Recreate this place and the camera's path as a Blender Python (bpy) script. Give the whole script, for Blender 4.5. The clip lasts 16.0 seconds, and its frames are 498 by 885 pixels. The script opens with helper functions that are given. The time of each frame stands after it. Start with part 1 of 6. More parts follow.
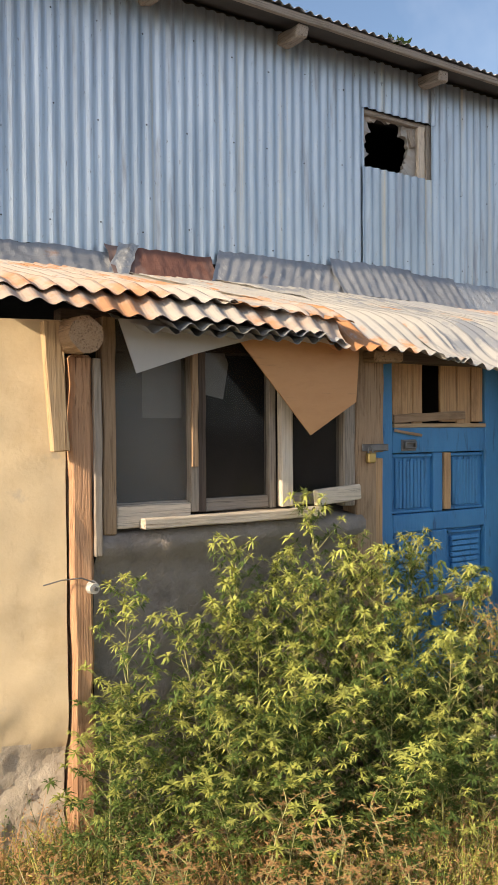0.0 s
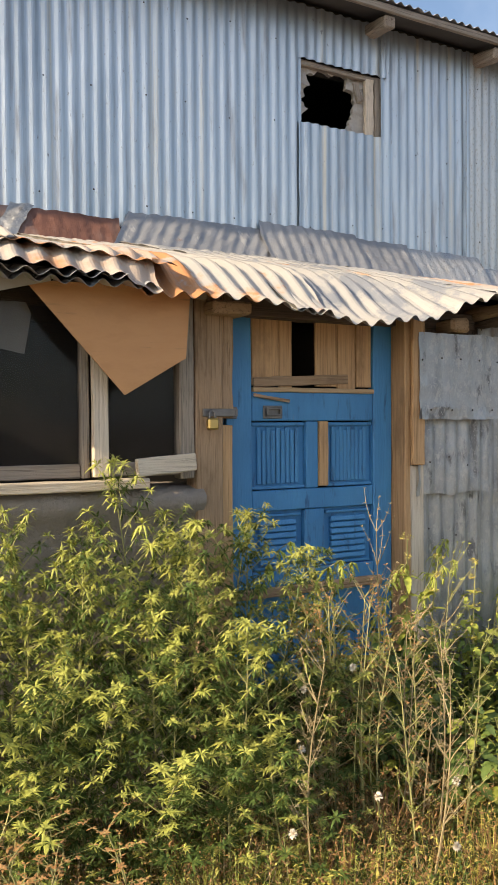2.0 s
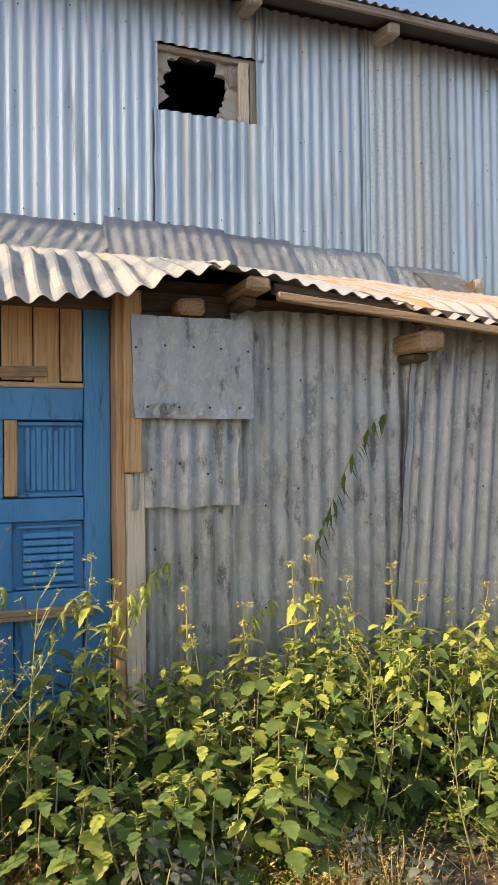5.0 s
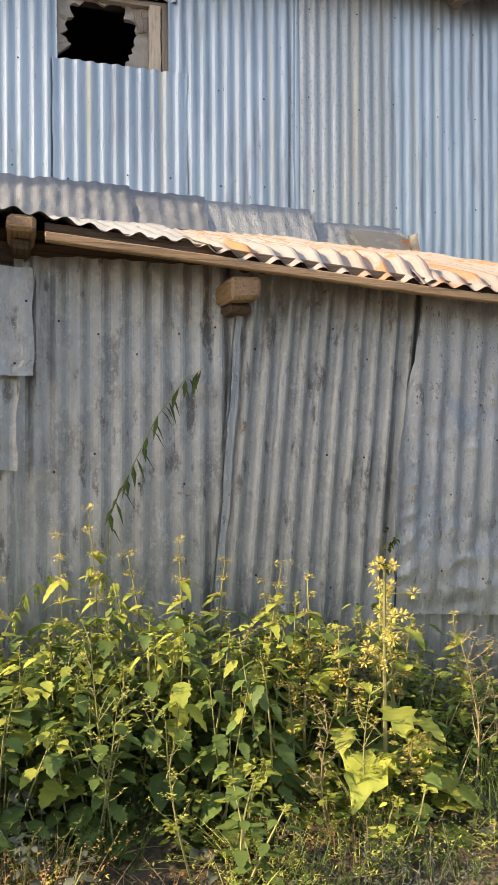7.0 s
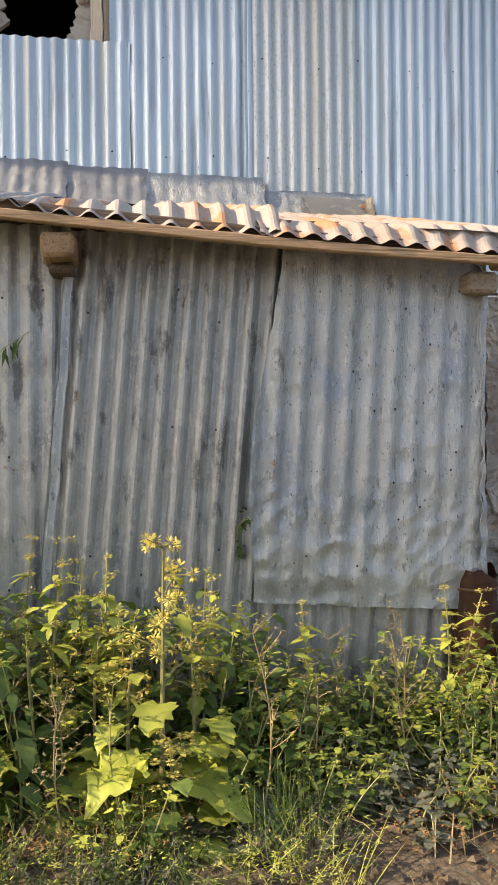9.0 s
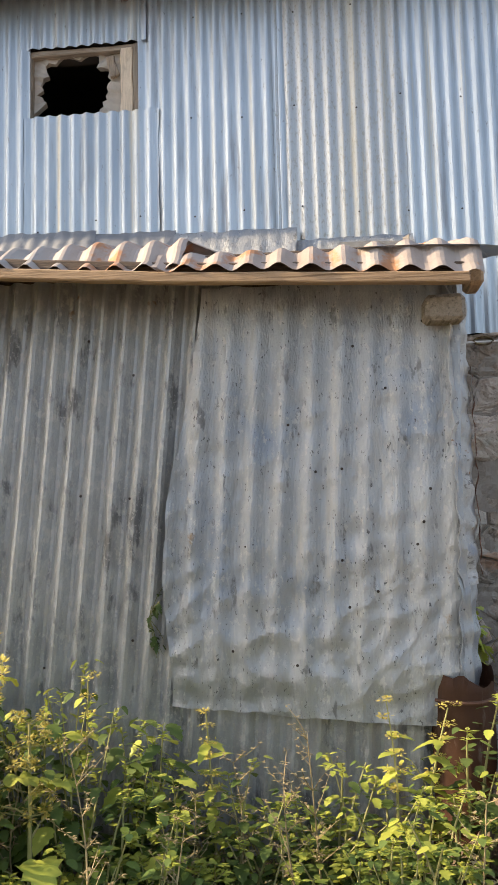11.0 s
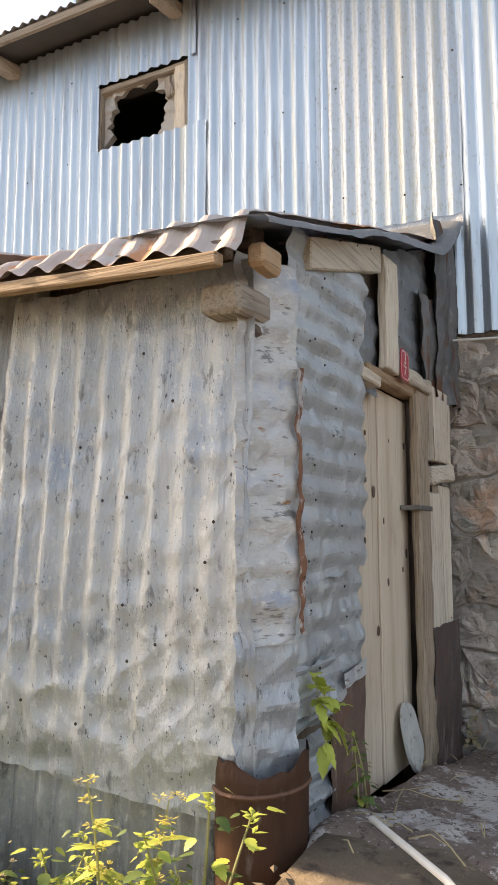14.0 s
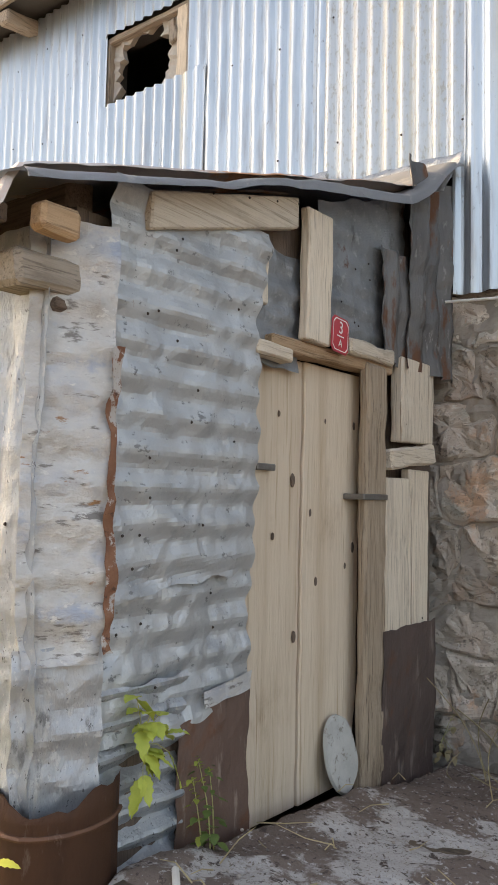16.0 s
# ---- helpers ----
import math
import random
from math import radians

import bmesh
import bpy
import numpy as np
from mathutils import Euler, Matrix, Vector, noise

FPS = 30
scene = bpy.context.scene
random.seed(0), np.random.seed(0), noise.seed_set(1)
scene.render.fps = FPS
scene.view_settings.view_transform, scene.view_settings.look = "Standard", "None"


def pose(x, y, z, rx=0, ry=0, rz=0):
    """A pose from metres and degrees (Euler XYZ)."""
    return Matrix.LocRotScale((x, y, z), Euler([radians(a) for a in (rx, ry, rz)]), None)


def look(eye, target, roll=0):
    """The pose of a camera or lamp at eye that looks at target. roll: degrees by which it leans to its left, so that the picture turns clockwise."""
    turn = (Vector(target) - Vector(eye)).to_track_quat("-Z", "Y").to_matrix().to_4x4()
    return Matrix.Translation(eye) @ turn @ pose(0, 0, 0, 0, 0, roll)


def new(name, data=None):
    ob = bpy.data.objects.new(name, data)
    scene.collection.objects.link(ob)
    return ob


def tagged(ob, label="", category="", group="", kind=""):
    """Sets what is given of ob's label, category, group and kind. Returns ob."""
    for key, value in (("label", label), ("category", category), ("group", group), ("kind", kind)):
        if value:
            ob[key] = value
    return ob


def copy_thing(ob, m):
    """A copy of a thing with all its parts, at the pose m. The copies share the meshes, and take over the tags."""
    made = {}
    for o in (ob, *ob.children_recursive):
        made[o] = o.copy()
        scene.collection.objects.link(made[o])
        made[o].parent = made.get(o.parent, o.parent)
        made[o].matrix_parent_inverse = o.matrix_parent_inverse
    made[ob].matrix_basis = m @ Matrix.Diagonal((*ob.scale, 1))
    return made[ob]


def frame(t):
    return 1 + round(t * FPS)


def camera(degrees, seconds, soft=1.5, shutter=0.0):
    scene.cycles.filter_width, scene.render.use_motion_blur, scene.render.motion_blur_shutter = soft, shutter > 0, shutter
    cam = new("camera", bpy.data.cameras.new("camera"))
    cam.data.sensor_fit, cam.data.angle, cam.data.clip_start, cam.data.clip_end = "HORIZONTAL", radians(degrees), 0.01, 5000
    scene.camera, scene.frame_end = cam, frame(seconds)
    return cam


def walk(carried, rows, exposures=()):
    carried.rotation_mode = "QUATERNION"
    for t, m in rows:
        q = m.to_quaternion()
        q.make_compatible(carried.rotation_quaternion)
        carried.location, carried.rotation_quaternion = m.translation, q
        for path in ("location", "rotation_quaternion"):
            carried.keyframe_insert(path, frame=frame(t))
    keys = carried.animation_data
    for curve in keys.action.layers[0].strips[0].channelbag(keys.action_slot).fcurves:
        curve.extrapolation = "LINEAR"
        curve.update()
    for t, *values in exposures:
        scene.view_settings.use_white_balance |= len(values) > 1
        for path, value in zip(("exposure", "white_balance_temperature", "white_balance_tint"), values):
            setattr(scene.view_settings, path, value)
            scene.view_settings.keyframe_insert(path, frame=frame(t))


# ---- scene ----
cam = camera(35.8, 16.0, soft=1.1)
METRES, EYE, TILT, LEAN, TURN = 8.0, 1.5, 0.0, 0.0, -31.0
ROWS = [
    (0.0, 0.0, 0.0, 0.0, -0.01, -0.98, 0.37),
    (0.5, 0.0242, 0.0217, -0.007, 0.74, -1.09, 0.61),
    (1.0, 0.0491, 0.0329, -0.0093, 1.67, -1.23, 0.55),
    (1.5, 0.0786, 0.0408, -0.0119, 2.57, -1.41, 0.47),
    (2.0, 0.1042, 0.0532, -0.0165, 3.42, -1.28, 0.38),
    (2.5, 0.1325, 0.0706, -0.0201, 4.3, -0.89, 0.49),
    (3.0, 0.1614, 0.0793, -0.0231, 4.96, 0.12, 0.99),
    (3.5, 0.1906, 0.0896, -0.0222, 6.7, 1.14, 0.91),
    (4.0, 0.2164, 0.1086, -0.0278, 7.54, 1.22, 0.8),
    (4.5, 0.2468, 0.1266, -0.0298, 8.49, 1.17, 0.71),
    (5.0, 0.2822, 0.1405, -0.0328, 9.56, 1.17, 0.62),
    (7.5, 0.4295, 0.2232, -0.0468, 16.45, -0.34, 0.15),
    (8.0, 0.4606, 0.2394, -0.0506, 18.21, -0.5, 0.08),
    (8.5, 0.4905, 0.2551, -0.0523, 20.37, -0.35, 0.35),
    (9.0, 0.5081, 0.2771, -0.0566, 22.9, -0.1, 0.53),
    (11.5, 0.5992, 0.4076, -0.0604, 39.96, 7.33, 1.29),
    (12.0, 0.6201, 0.4351, -0.0576, 42.4, 8.3, 1.21),
    (12.5, 0.6308, 0.4633, -0.0593, 44.64, 8.18, 1.01),
    (13.0, 0.6399, 0.4896, -0.0538, 48.64, 8.18, 0.57),
    (13.5, 0.6546, 0.5177, -0.0553, 54.29, 7.98, 0.21),
    (14.0, 0.6661, 0.5406, -0.0563, 59.0, 7.27, 0.09),
    (14.5, 0.6701, 0.5697, -0.0512, 62.47, 6.38, 0.04),
    (15.0, 0.6758, 0.5905, -0.0454, 65.24, 5.43, -0.22),
    (15.5, 0.6835, 0.6139, -0.042, 67.38, 4.66, -0.65),
    (16.0, 0.6761, 0.6374, -0.0419, 68.61, 4.06, -1.31),
]
EXPOSURES = [(0.0, 0.50, 6500, 10), (2.0, 0.60, 6600, 10), (5.0, 0.70, 6700, 10), (9.0, 0.76, 6750, 10), (11.5, 0.92, 6800, 10), (13.0, 1.20, 7000, 11), (16.0, 1.56, 7600, 12)]
walk(cam, [(t, pose(0, 0, EYE, TILT, LEAN, TURN) @ pose(METRES * x, METRES * y, METRES * z, 90 + pitch, roll, yaw)) for t, x, y, z, yaw, pitch, roll in ROWS],
     exposures=EXPOSURES)

# ---- world, sun ----
SUN_EL, SUN_OFF = 28.0, 4.0      # elevation; degrees in front of the facade's plane
world = bpy.data.worlds.new("world")
scene.world = world
world.use_nodes = True
wn = world.node_tree
sky = wn.nodes.new("ShaderNodeTexSky")
sky.sky_type = "NISHITA"
sky.sun_disc = False
sky.sun_elevation = radians(SUN_EL)
to_sun = Vector((-math.cos(radians(SUN_OFF)) * math.cos(radians(SUN_EL)), -math.sin(radians(SUN_OFF)) * math.cos(radians(SUN_EL)), math.sin(radians(SUN_EL))))
sky.sun_rotation = math.atan2(to_sun.x, to_sun.y)
sky.dust_density = 2.0
tc = wn.nodes.new("ShaderNodeTexCoord")
cloud = wn.nodes.new("ShaderNodeTexNoise")
cloud.inputs["Scale"].default_value, cloud.inputs["Detail"].default_value = 2.6, 6.0
thin = wn.nodes.new("ShaderNodeMapRange")
thin.inputs["From Min"].default_value, thin.inputs["From Max"].default_value, thin.inputs["To Max"].default_value = 0.40, 0.70, 0.55
veil = wn.nodes.new("ShaderNodeMix")
veil.data_type = "RGBA"
veil.inputs[7].default_value = (5.2, 5.4, 6.0, 1)
wn.links.new(tc.outputs["Generated"], cloud.inputs["Vector"])
wn.links.new(cloud.outputs["Fac"], thin.inputs["Value"])
wn.links.new(thin.outputs[0], veil.inputs[0])
wn.links.new(sky.outputs["Color"], veil.inputs[6])
wn.links.new(veil.outputs[2], wn.nodes["Background"].inputs["Color"])
wn.nodes["Background"].inputs["Strength"].default_value = 0.15
sun = new("sun", bpy.data.lights.new("sun", "SUN"))
sun.data.energy, sun.data.angle, sun.data.color = 5.4, radians(0.6), (1.0, 0.80, 0.56)
sun.matrix_world = look((0, 0, 0), -to_sun)


# ---- materials ----
def material(name, cols, noise_scale=3.0, stretch=(1, 1, 1), rough=0.6, metal=0.0, bump=0.15, bump_scale=60.0, layers=(), vary=0.0, translucent=0.0, spec=0.5, bump_stretch=None):
    """cols: colours of the large variation; layers: (colour, scale, stretch, low, high, roughness) mottles laid over it."""
    m = bpy.data.materials.new(name)
    m.use_nodes = True
    nt = m.node_tree
    bsdf = nt.nodes["Principled BSDF"]
    geo = nt.nodes.new("ShaderNodeNewGeometry")

    def noise_at(scale, st, detail=5.0):
        mp = nt.nodes.new("ShaderNodeVectorMath")
        mp.operation = "MULTIPLY"
        mp.inputs[1].default_value = st
        nt.links.new(geo.outputs["Position"], mp.inputs[0])
        n = nt.nodes.new("ShaderNodeTexNoise")
        n.inputs["Scale"].default_value = scale
        n.inputs["Detail"].default_value = detail
        n.inputs["Roughness"].default_value = 0.65
        nt.links.new(mp.outputs[0], n.inputs["Vector"])
        return n.outputs["Fac"]

    ramp = nt.nodes.new("ShaderNodeValToRGB")
    el = ramp.color_ramp.elements
    while len(el) < len(cols):
        el.new(0.5)
    for i, c in enumerate(cols):
        el[i].position = 0.3 + 0.4 * i / max(1, len(cols) - 1)
        el[i].color = (*c, 1)
    nt.links.new(noise_at(noise_scale, stretch), ramp.inputs["Fac"])
    colour, roughness = ramp.outputs["Color"], None
    for c, sc, st, lo, hi, rr in layers:
        mr = nt.nodes.new("ShaderNodeMapRange")
        mr.interpolation_type = "SMOOTHSTEP"
        mr.inputs["From Min"].default_value, mr.inputs["From Max"].default_value = lo, hi
        nt.links.new(noise_at(sc, st, 7.0), mr.inputs["Value"])
        mx = nt.nodes.new("ShaderNodeMix")
        mx.data_type = "RGBA"
        mx.inputs[7].default_value = (*c, 1)
        nt.links.new(mr.outputs[0], mx.inputs[0])
        nt.links.new(colour, mx.inputs[6])
        colour = mx.outputs[2]
        if rr is not None:
            mf = nt.nodes.new("ShaderNodeMix")
            mf.inputs[2].default_value, mf.inputs[3].default_value = rough, rr
            if roughness is not None:
                nt.links.new(roughness, mf.inputs[2])
            nt.links.new(mr.outputs[0], mf.inputs[0])
            roughness = mf.outputs[0]
    if vary:
        info = nt.nodes.new("ShaderNodeObjectInfo")
        hs = nt.nodes.new("ShaderNodeHueSaturation")
        mr = nt.nodes.new("ShaderNodeMapRange")
        mr.inputs["To Min"].default_value, mr.inputs["To Max"].default_value = 1 - vary, 1 + vary
        nt.links.new(info.outputs["Random"], mr.inputs["Value"])
        nt.links.new(mr.outputs[0], hs.inputs["Value"])
        nt.links.new(colour, hs.inputs["Color"])
        colour = hs.outputs["Color"]
    nt.links.new(colour, bsdf.inputs["Base Color"])
    bsdf.inputs["Roughness"].default_value = rough
    if roughness is not None:
        nt.links.new(roughness, bsdf.inputs["Roughness"])
    bsdf.inputs["Metallic"].default_value = metal
    bsdf.inputs["Specular IOR Level"].default_value = spec
    if bump:
        b = nt.nodes.new("ShaderNodeBump")
        b.inputs["Strength"].default_value = bump
        b.inputs["Distance"].default_value = 0.012
        nt.links.new(noise_at(bump_scale, bump_stretch or stretch, 8.0), b.inputs["Height"])
        nt.links.new(b.outputs[0], bsdf.inputs["Normal"])
    if translucent:
        tr = nt.nodes.new("ShaderNodeBsdfTranslucent")
        nt.links.new(colour, tr.inputs["Color"])
        ms = nt.nodes.new("ShaderNodeMixShader")
        ms.inputs[0].default_value = translucent
        nt.links.new(bsdf.outputs[0], ms.inputs[1])
        nt.links.new(tr.outputs[0], ms.inputs[2])
        nt.links.new(ms.outputs[0], nt.nodes["Material Output"].inputs["Surface"])
    return m


ONE = (1, 1, 1)
UP = (1, 1, 0.12)         # streaks that run up and down
DEEP = (1, 0.15, 1)       # streaks that run down a roof
GALV = material("galvanised_wall", [(0.34, 0.395, 0.445), (0.51, 0.565, 0.61), (0.405, 0.465, 0.52)], 3.2, UP, 0.38, 0.72, 0.12, 90, [((0.36, 0.385, 0.42), 9.0, (1.5, 1, 0.12), 0.52, 0.70, 0.55), ((0.66, 0.61, 0.50), 4.0, (3, 1, 0.05), 0.56, 0.76, 0.6), ((0.30, 0.31, 0.33), 45.0, (1, 1, 0.4), 0.62, 0.72, 0.7)])
GALV_SALT = material("galvanised_bloom", [(0.42, 0.45, 0.475), (0.56, 0.57, 0.56)], 3.2, UP, 0.38, 0.7, 0.12, 90, [((0.44, 0.435, 0.41), 70.0, (1, 1, 0.5), 0.50, 0.66, 0.7), ((0.68, 0.62, 0.48), 3.0, (3, 1, 0.05), 0.52, 0.75, 0.7)])
OLD = material("old_tin", [(0.24, 0.25, 0.26), (0.40, 0.41, 0.415), (0.30, 0.31, 0.32)], 7.0, (1, 1, 0.5), 0.42, 0.62, 0.4, 60, [((0.52, 0.515, 0.50), 34.0, (1, 1, 0.7), 0.53, 0.62, 0.7), ((0.185, 0.185, 0.19), 12.0, (1.2, 1.2, 0.45), 0.55, 0.66, 0.6), ((0.52, 0.51, 0.49), 110.0, (1, 1, 0.8), 0.56, 0.64, 0.8), ((0.30, 0.21, 0.14), 9.0, ONE, 0.67, 0.75, 0.9)])
PALE = material("pale_tin", [(0.335, 0.355, 0.375), (0.43, 0.445, 0.46), (0.37, 0.395, 0.43)], 2.2, (1.5, 1, 0.5), 0.40, 0.55, 0.6, 55, [((0.53, 0.525, 0.505), 11.0, (2.2, 1, 0.12), 0.56, 0.68, 0.6), ((0.29, 0.335, 0.40), 3.0, (1.2, 1, 0.7), 0.54, 0.70, 0.45), ((0.235, 0.24, 0.245), 17.0, (1.4, 1, 0.5), 0.58, 0.68, 0.6), ((0.57, 0.575, 0.57), 55.0, (1, 1, 0.6), 0.57, 0.63, 0.8), ((0.15, 0.15, 0.155), 85.0, (1.2, 1, 0.6), 0.62, 0.66, 0.8), ((0.38, 0.29, 0.20), 5.0, ONE, 0.66, 0.73, 0.9)])
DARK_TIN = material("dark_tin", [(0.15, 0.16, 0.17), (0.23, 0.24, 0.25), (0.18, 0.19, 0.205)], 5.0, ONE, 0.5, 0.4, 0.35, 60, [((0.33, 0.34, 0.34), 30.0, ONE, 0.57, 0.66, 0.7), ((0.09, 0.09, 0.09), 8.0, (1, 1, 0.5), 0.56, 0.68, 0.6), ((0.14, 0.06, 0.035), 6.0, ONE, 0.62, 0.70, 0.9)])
SIDE_TIN = material("side_tin", [(0.36, 0.375, 0.385), (0.47, 0.485, 0.49), (0.40, 0.42, 0.435)], 3.0, ONE, 0.42, 0.5, 0.35, 60, [((0.46, 0.465, 0.465), 6.0, ONE, 0.52, 0.74, 0.6), ((0.31, 0.325, 0.34), 5.0, ONE, 0.54, 0.74, 0.5), ((0.22, 0.225, 0.23), 30.0, (1, 1, 1.4), 0.60, 0.68, 0.7), ((0.55, 0.55, 0.54), 90.0, ONE, 0.60, 0.68, 0.8), ((0.30, 0.19, 0.12), 7.0, ONE, 0.68, 0.74, 0.9)])
CRUST = material("crusted_tin", [(0.42, 0.405, 0.38), (0.56, 0.55, 0.53), (0.44, 0.46, 0.50)], 6.0, (1, 1, 1.8), 0.5, 0.35, 0.6, 45, [((0.38, 0.42, 0.50), 5.0, (1, 1, 1.5), 0.54, 0.66, 0.45), ((0.24, 0.225, 0.21), 15.0, (0.7, 0.7, 2.6), 0.57, 0.65, 0.7), ((0.36, 0.20, 0.10), 11.0, (0.8, 0.8, 2.2), 0.62, 0.69, 0.9), ((0.66, 0.65, 0.62), 24.0, (1, 1, 2), 0.59, 0.66, 0.7)])
RUSTY_EDGE = material("rusty_edge", [(0.14, 0.055, 0.03), (0.26, 0.13, 0.075)], 14.0, ONE, 0.85, 0.1, 0.3, 60, [((0.40, 0.37, 0.34), 17.0, ONE, 0.53, 0.58, None), ((0.09, 0.045, 0.03), 40.0, ONE, 0.56, 0.64, None)])
RUST = material("rust_brown", [(0.085, 0.040, 0.024), (0.14, 0.066, 0.037), (0.11, 0.052, 0.031)], 6.0, (1, 1, 0.4), 0.7, 0.15, 0.2, 70, [((0.07, 0.045, 0.035), 7.0, (2, 2, 0.15), 0.55, 0.72, None), ((0.30, 0.22, 0.17), 20.0, (1, 1, 0.3), 0.62, 0.75, 0.85)])
ROOF_RUST = material("roof_rust", [(0.46, 0.33, 0.235), (0.48, 0.42, 0.355), (0.44, 0.425, 0.395)], 1.5, (1, 0.35, 1), 0.55, 0.2, 0.15, 60, [((0.46, 0.235, 0.115), 2.2, (1.0, 0.5, 1), 0.50, 0.62, 0.7), ((0.36, 0.35, 0.33), 9.0, DEEP, 0.56, 0.70, 0.5), ((0.24, 0.12, 0.07), 14.0, DEEP, 0.64, 0.75, 0.8)])
ROOF_TIN = material("roof_tin", [(0.40, 0.385, 0.355), (0.46, 0.435, 0.39), (0.36, 0.36, 0.355)], 1.8, (1, 0.4, 1), 0.45, 0.3, 0.12, 60, [((0.46, 0.225, 0.095), 1.5, (1.2, 0.7, 1), 0.52, 0.58, 0.7), ((0.27, 0.275, 0.29), 5.0, (1, 0.3, 1), 0.56, 0.68, 0.6)])
ROOF_CREAM = material("roof_cream", [(0.34, 0.335, 0.325), (0.42, 0.405, 0.375), (0.29, 0.30, 0.315)], 2.4, (1, 0.5, 1), 0.45, 0.35, 0.2, 60, [((0.23, 0.245, 0.27), 2.6, (1.4, 0.8, 1), 0.50, 0.58, 0.5), ((0.42, 0.25, 0.13), 4.0, DEEP, 0.62, 0.70, 0.8)])
FLASH_GREY = material("flashing_grey", [(0.22, 0.235, 0.26), (0.30, 0.31, 0.33), (0.25, 0.265, 0.29)], 3.0, (0.5, 1, 1), 0.5, 0.4, 0.2, 60, [((0.42, 0.42, 0.42), 12.0, (1, 0.4, 0.4), 0.60, 0.68, 0.6), ((0.26, 0.17, 0.14), 4.0, ONE, 0.64, 0.74, 0.8)])
ROOF_GREY = material("roof_grey", [(0.34, 0.35, 0.36), (0.44, 0.44, 0.45)], 3.0, DEEP, 0.5, 0.35, 0.15, 60, [((0.62, 0.60, 0.56), 8.0, ONE, 0.56, 0.7, 0.6)])
ROOF_PINK = material("roof_pink", [(0.38, 0.295, 0.24), (0.45, 0.385, 0.345), (0.39, 0.38, 0.37)], 3.5, DEEP, 0.5, 0.25, 0.2, 60, [((0.48, 0.24, 0.12), 5.0, (1.2, 0.6, 1), 0.52, 0.62, 0.7), ((0.28, 0.27, 0.27), 9.0, DEEP, 0.6, 0.75, 0.6)])
RUST_SHEET = material("rust_sheet", [(0.10, 0.062, 0.048), (0.17, 0.105, 0.080)], 7.0, (1, 1, 0.3), 0.65, 0.15, 0.4, 60, [((0.28, 0.21, 0.17), 20.0, (1, 1, 0.25), 0.58, 0.68, 0.85), ((0.15, 0.065, 0.035), 6.0, ONE, 0.55, 0.7, None)])
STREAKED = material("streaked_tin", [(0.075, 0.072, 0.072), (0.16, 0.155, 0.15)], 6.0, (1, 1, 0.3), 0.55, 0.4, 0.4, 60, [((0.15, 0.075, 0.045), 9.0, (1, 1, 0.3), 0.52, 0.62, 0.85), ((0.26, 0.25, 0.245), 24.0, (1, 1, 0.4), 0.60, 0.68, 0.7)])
RUST_DARK = material("rust_dark", [(0.070, 0.050, 0.045), (0.115, 0.080, 0.070)], 8.0, (1, 1, 0.3), 0.6, 0.2, 0.3, 60, [((0.20, 0.16, 0.14), 22.0, (1, 1, 0.25), 0.57, 0.66, 0.8), ((0.13, 0.06, 0.035), 6.0, ONE, 0.55, 0.7, None)])
FLASH_RUST = material("flash_rust", [(0.105, 0.045, 0.034), (0.155, 0.070, 0.050), (0.22, 0.16, 0.14)], 4.0, (1, 0.3, 0.3), 0.7, 0.1, 0.15, 70)
PLASTER = material("tan_plaster", [(0.46, 0.355, 0.215), (0.56, 0.45, 0.29), (0.51, 0.40, 0.25)], 4.0, ONE, 0.9, 0, 0.22, 26, [((0.42, 0.35, 0.26), 9.0, ONE, 0.58, 0.72, None), ((0.36, 0.27, 0.17), 2.6, (2, 2, 0.5), 0.6, 0.75, None)])
MUD = material("mud_wall", [(0.19, 0.165, 0.145), (0.30, 0.26, 0.225), (0.24, 0.21, 0.185)], 5.0, ONE, 0.95, 0, 1.0, 45, [((0.30, 0.25, 0.19), 5.0, (1, 1, 2), 0.56, 0.75, None)])
RUBBLE = material("rubble", [(0.40, 0.34, 0.26), (0.52, 0.45, 0.36)], 9.0, ONE, 0.95, 0, 0.7, 40)
STONE = material("field_stone", [(0.33, 0.285, 0.24), (0.46, 0.40, 0.34), (0.47, 0.36, 0.285)], 4.0, ONE, 0.92, 0, 1.0, 34, [((0.54, 0.49, 0.43), 26.0, ONE, 0.55, 0.66, None), ((0.36, 0.35, 0.31), 3.2, ONE, 0.52, 0.66, None), ((0.20, 0.17, 0.145), 20.0, ONE, 0.57, 0.68, None), ((0.50, 0.335, 0.235), 3.4, ONE, 0.57, 0.66, None), ((0.24, 0.205, 0.175), 80.0, ONE, 0.56, 0.66, None)], vary=0.30)
MORTAR = material("mortar", [(0.29, 0.255, 0.22), (0.40, 0.36, 0.315)], 9.0, ONE, 0.95, 0, 0.9, 40)


def grain(a, axis="z", k=0.04):
    return {"x": (k, 1, 1), "y": (1, k, 1), "z": (1, 1, k)}[axis]


def wood(name, cols, axis="z", dark=(0.12, 0.08, 0.05), rough=0.8, bump=0.6):
    g = grain(0, axis, 0.035)
    mid = tuple(0.70 * c for c in cols[0])
    return material(name, [cols[0], cols[1], cols[0]], 60.0, g, rough, 0, bump, 150, [(mid, 130.0, grain(0, axis, 0.02), 0.52, 0.66, None), (dark, 40.0, grain(0, axis, 0.02), 0.62, 0.70, None), (mid, 6.0, grain(0, axis, 0.4), 0.54, 0.72, None)], vary=0.14, bump_stretch=g)


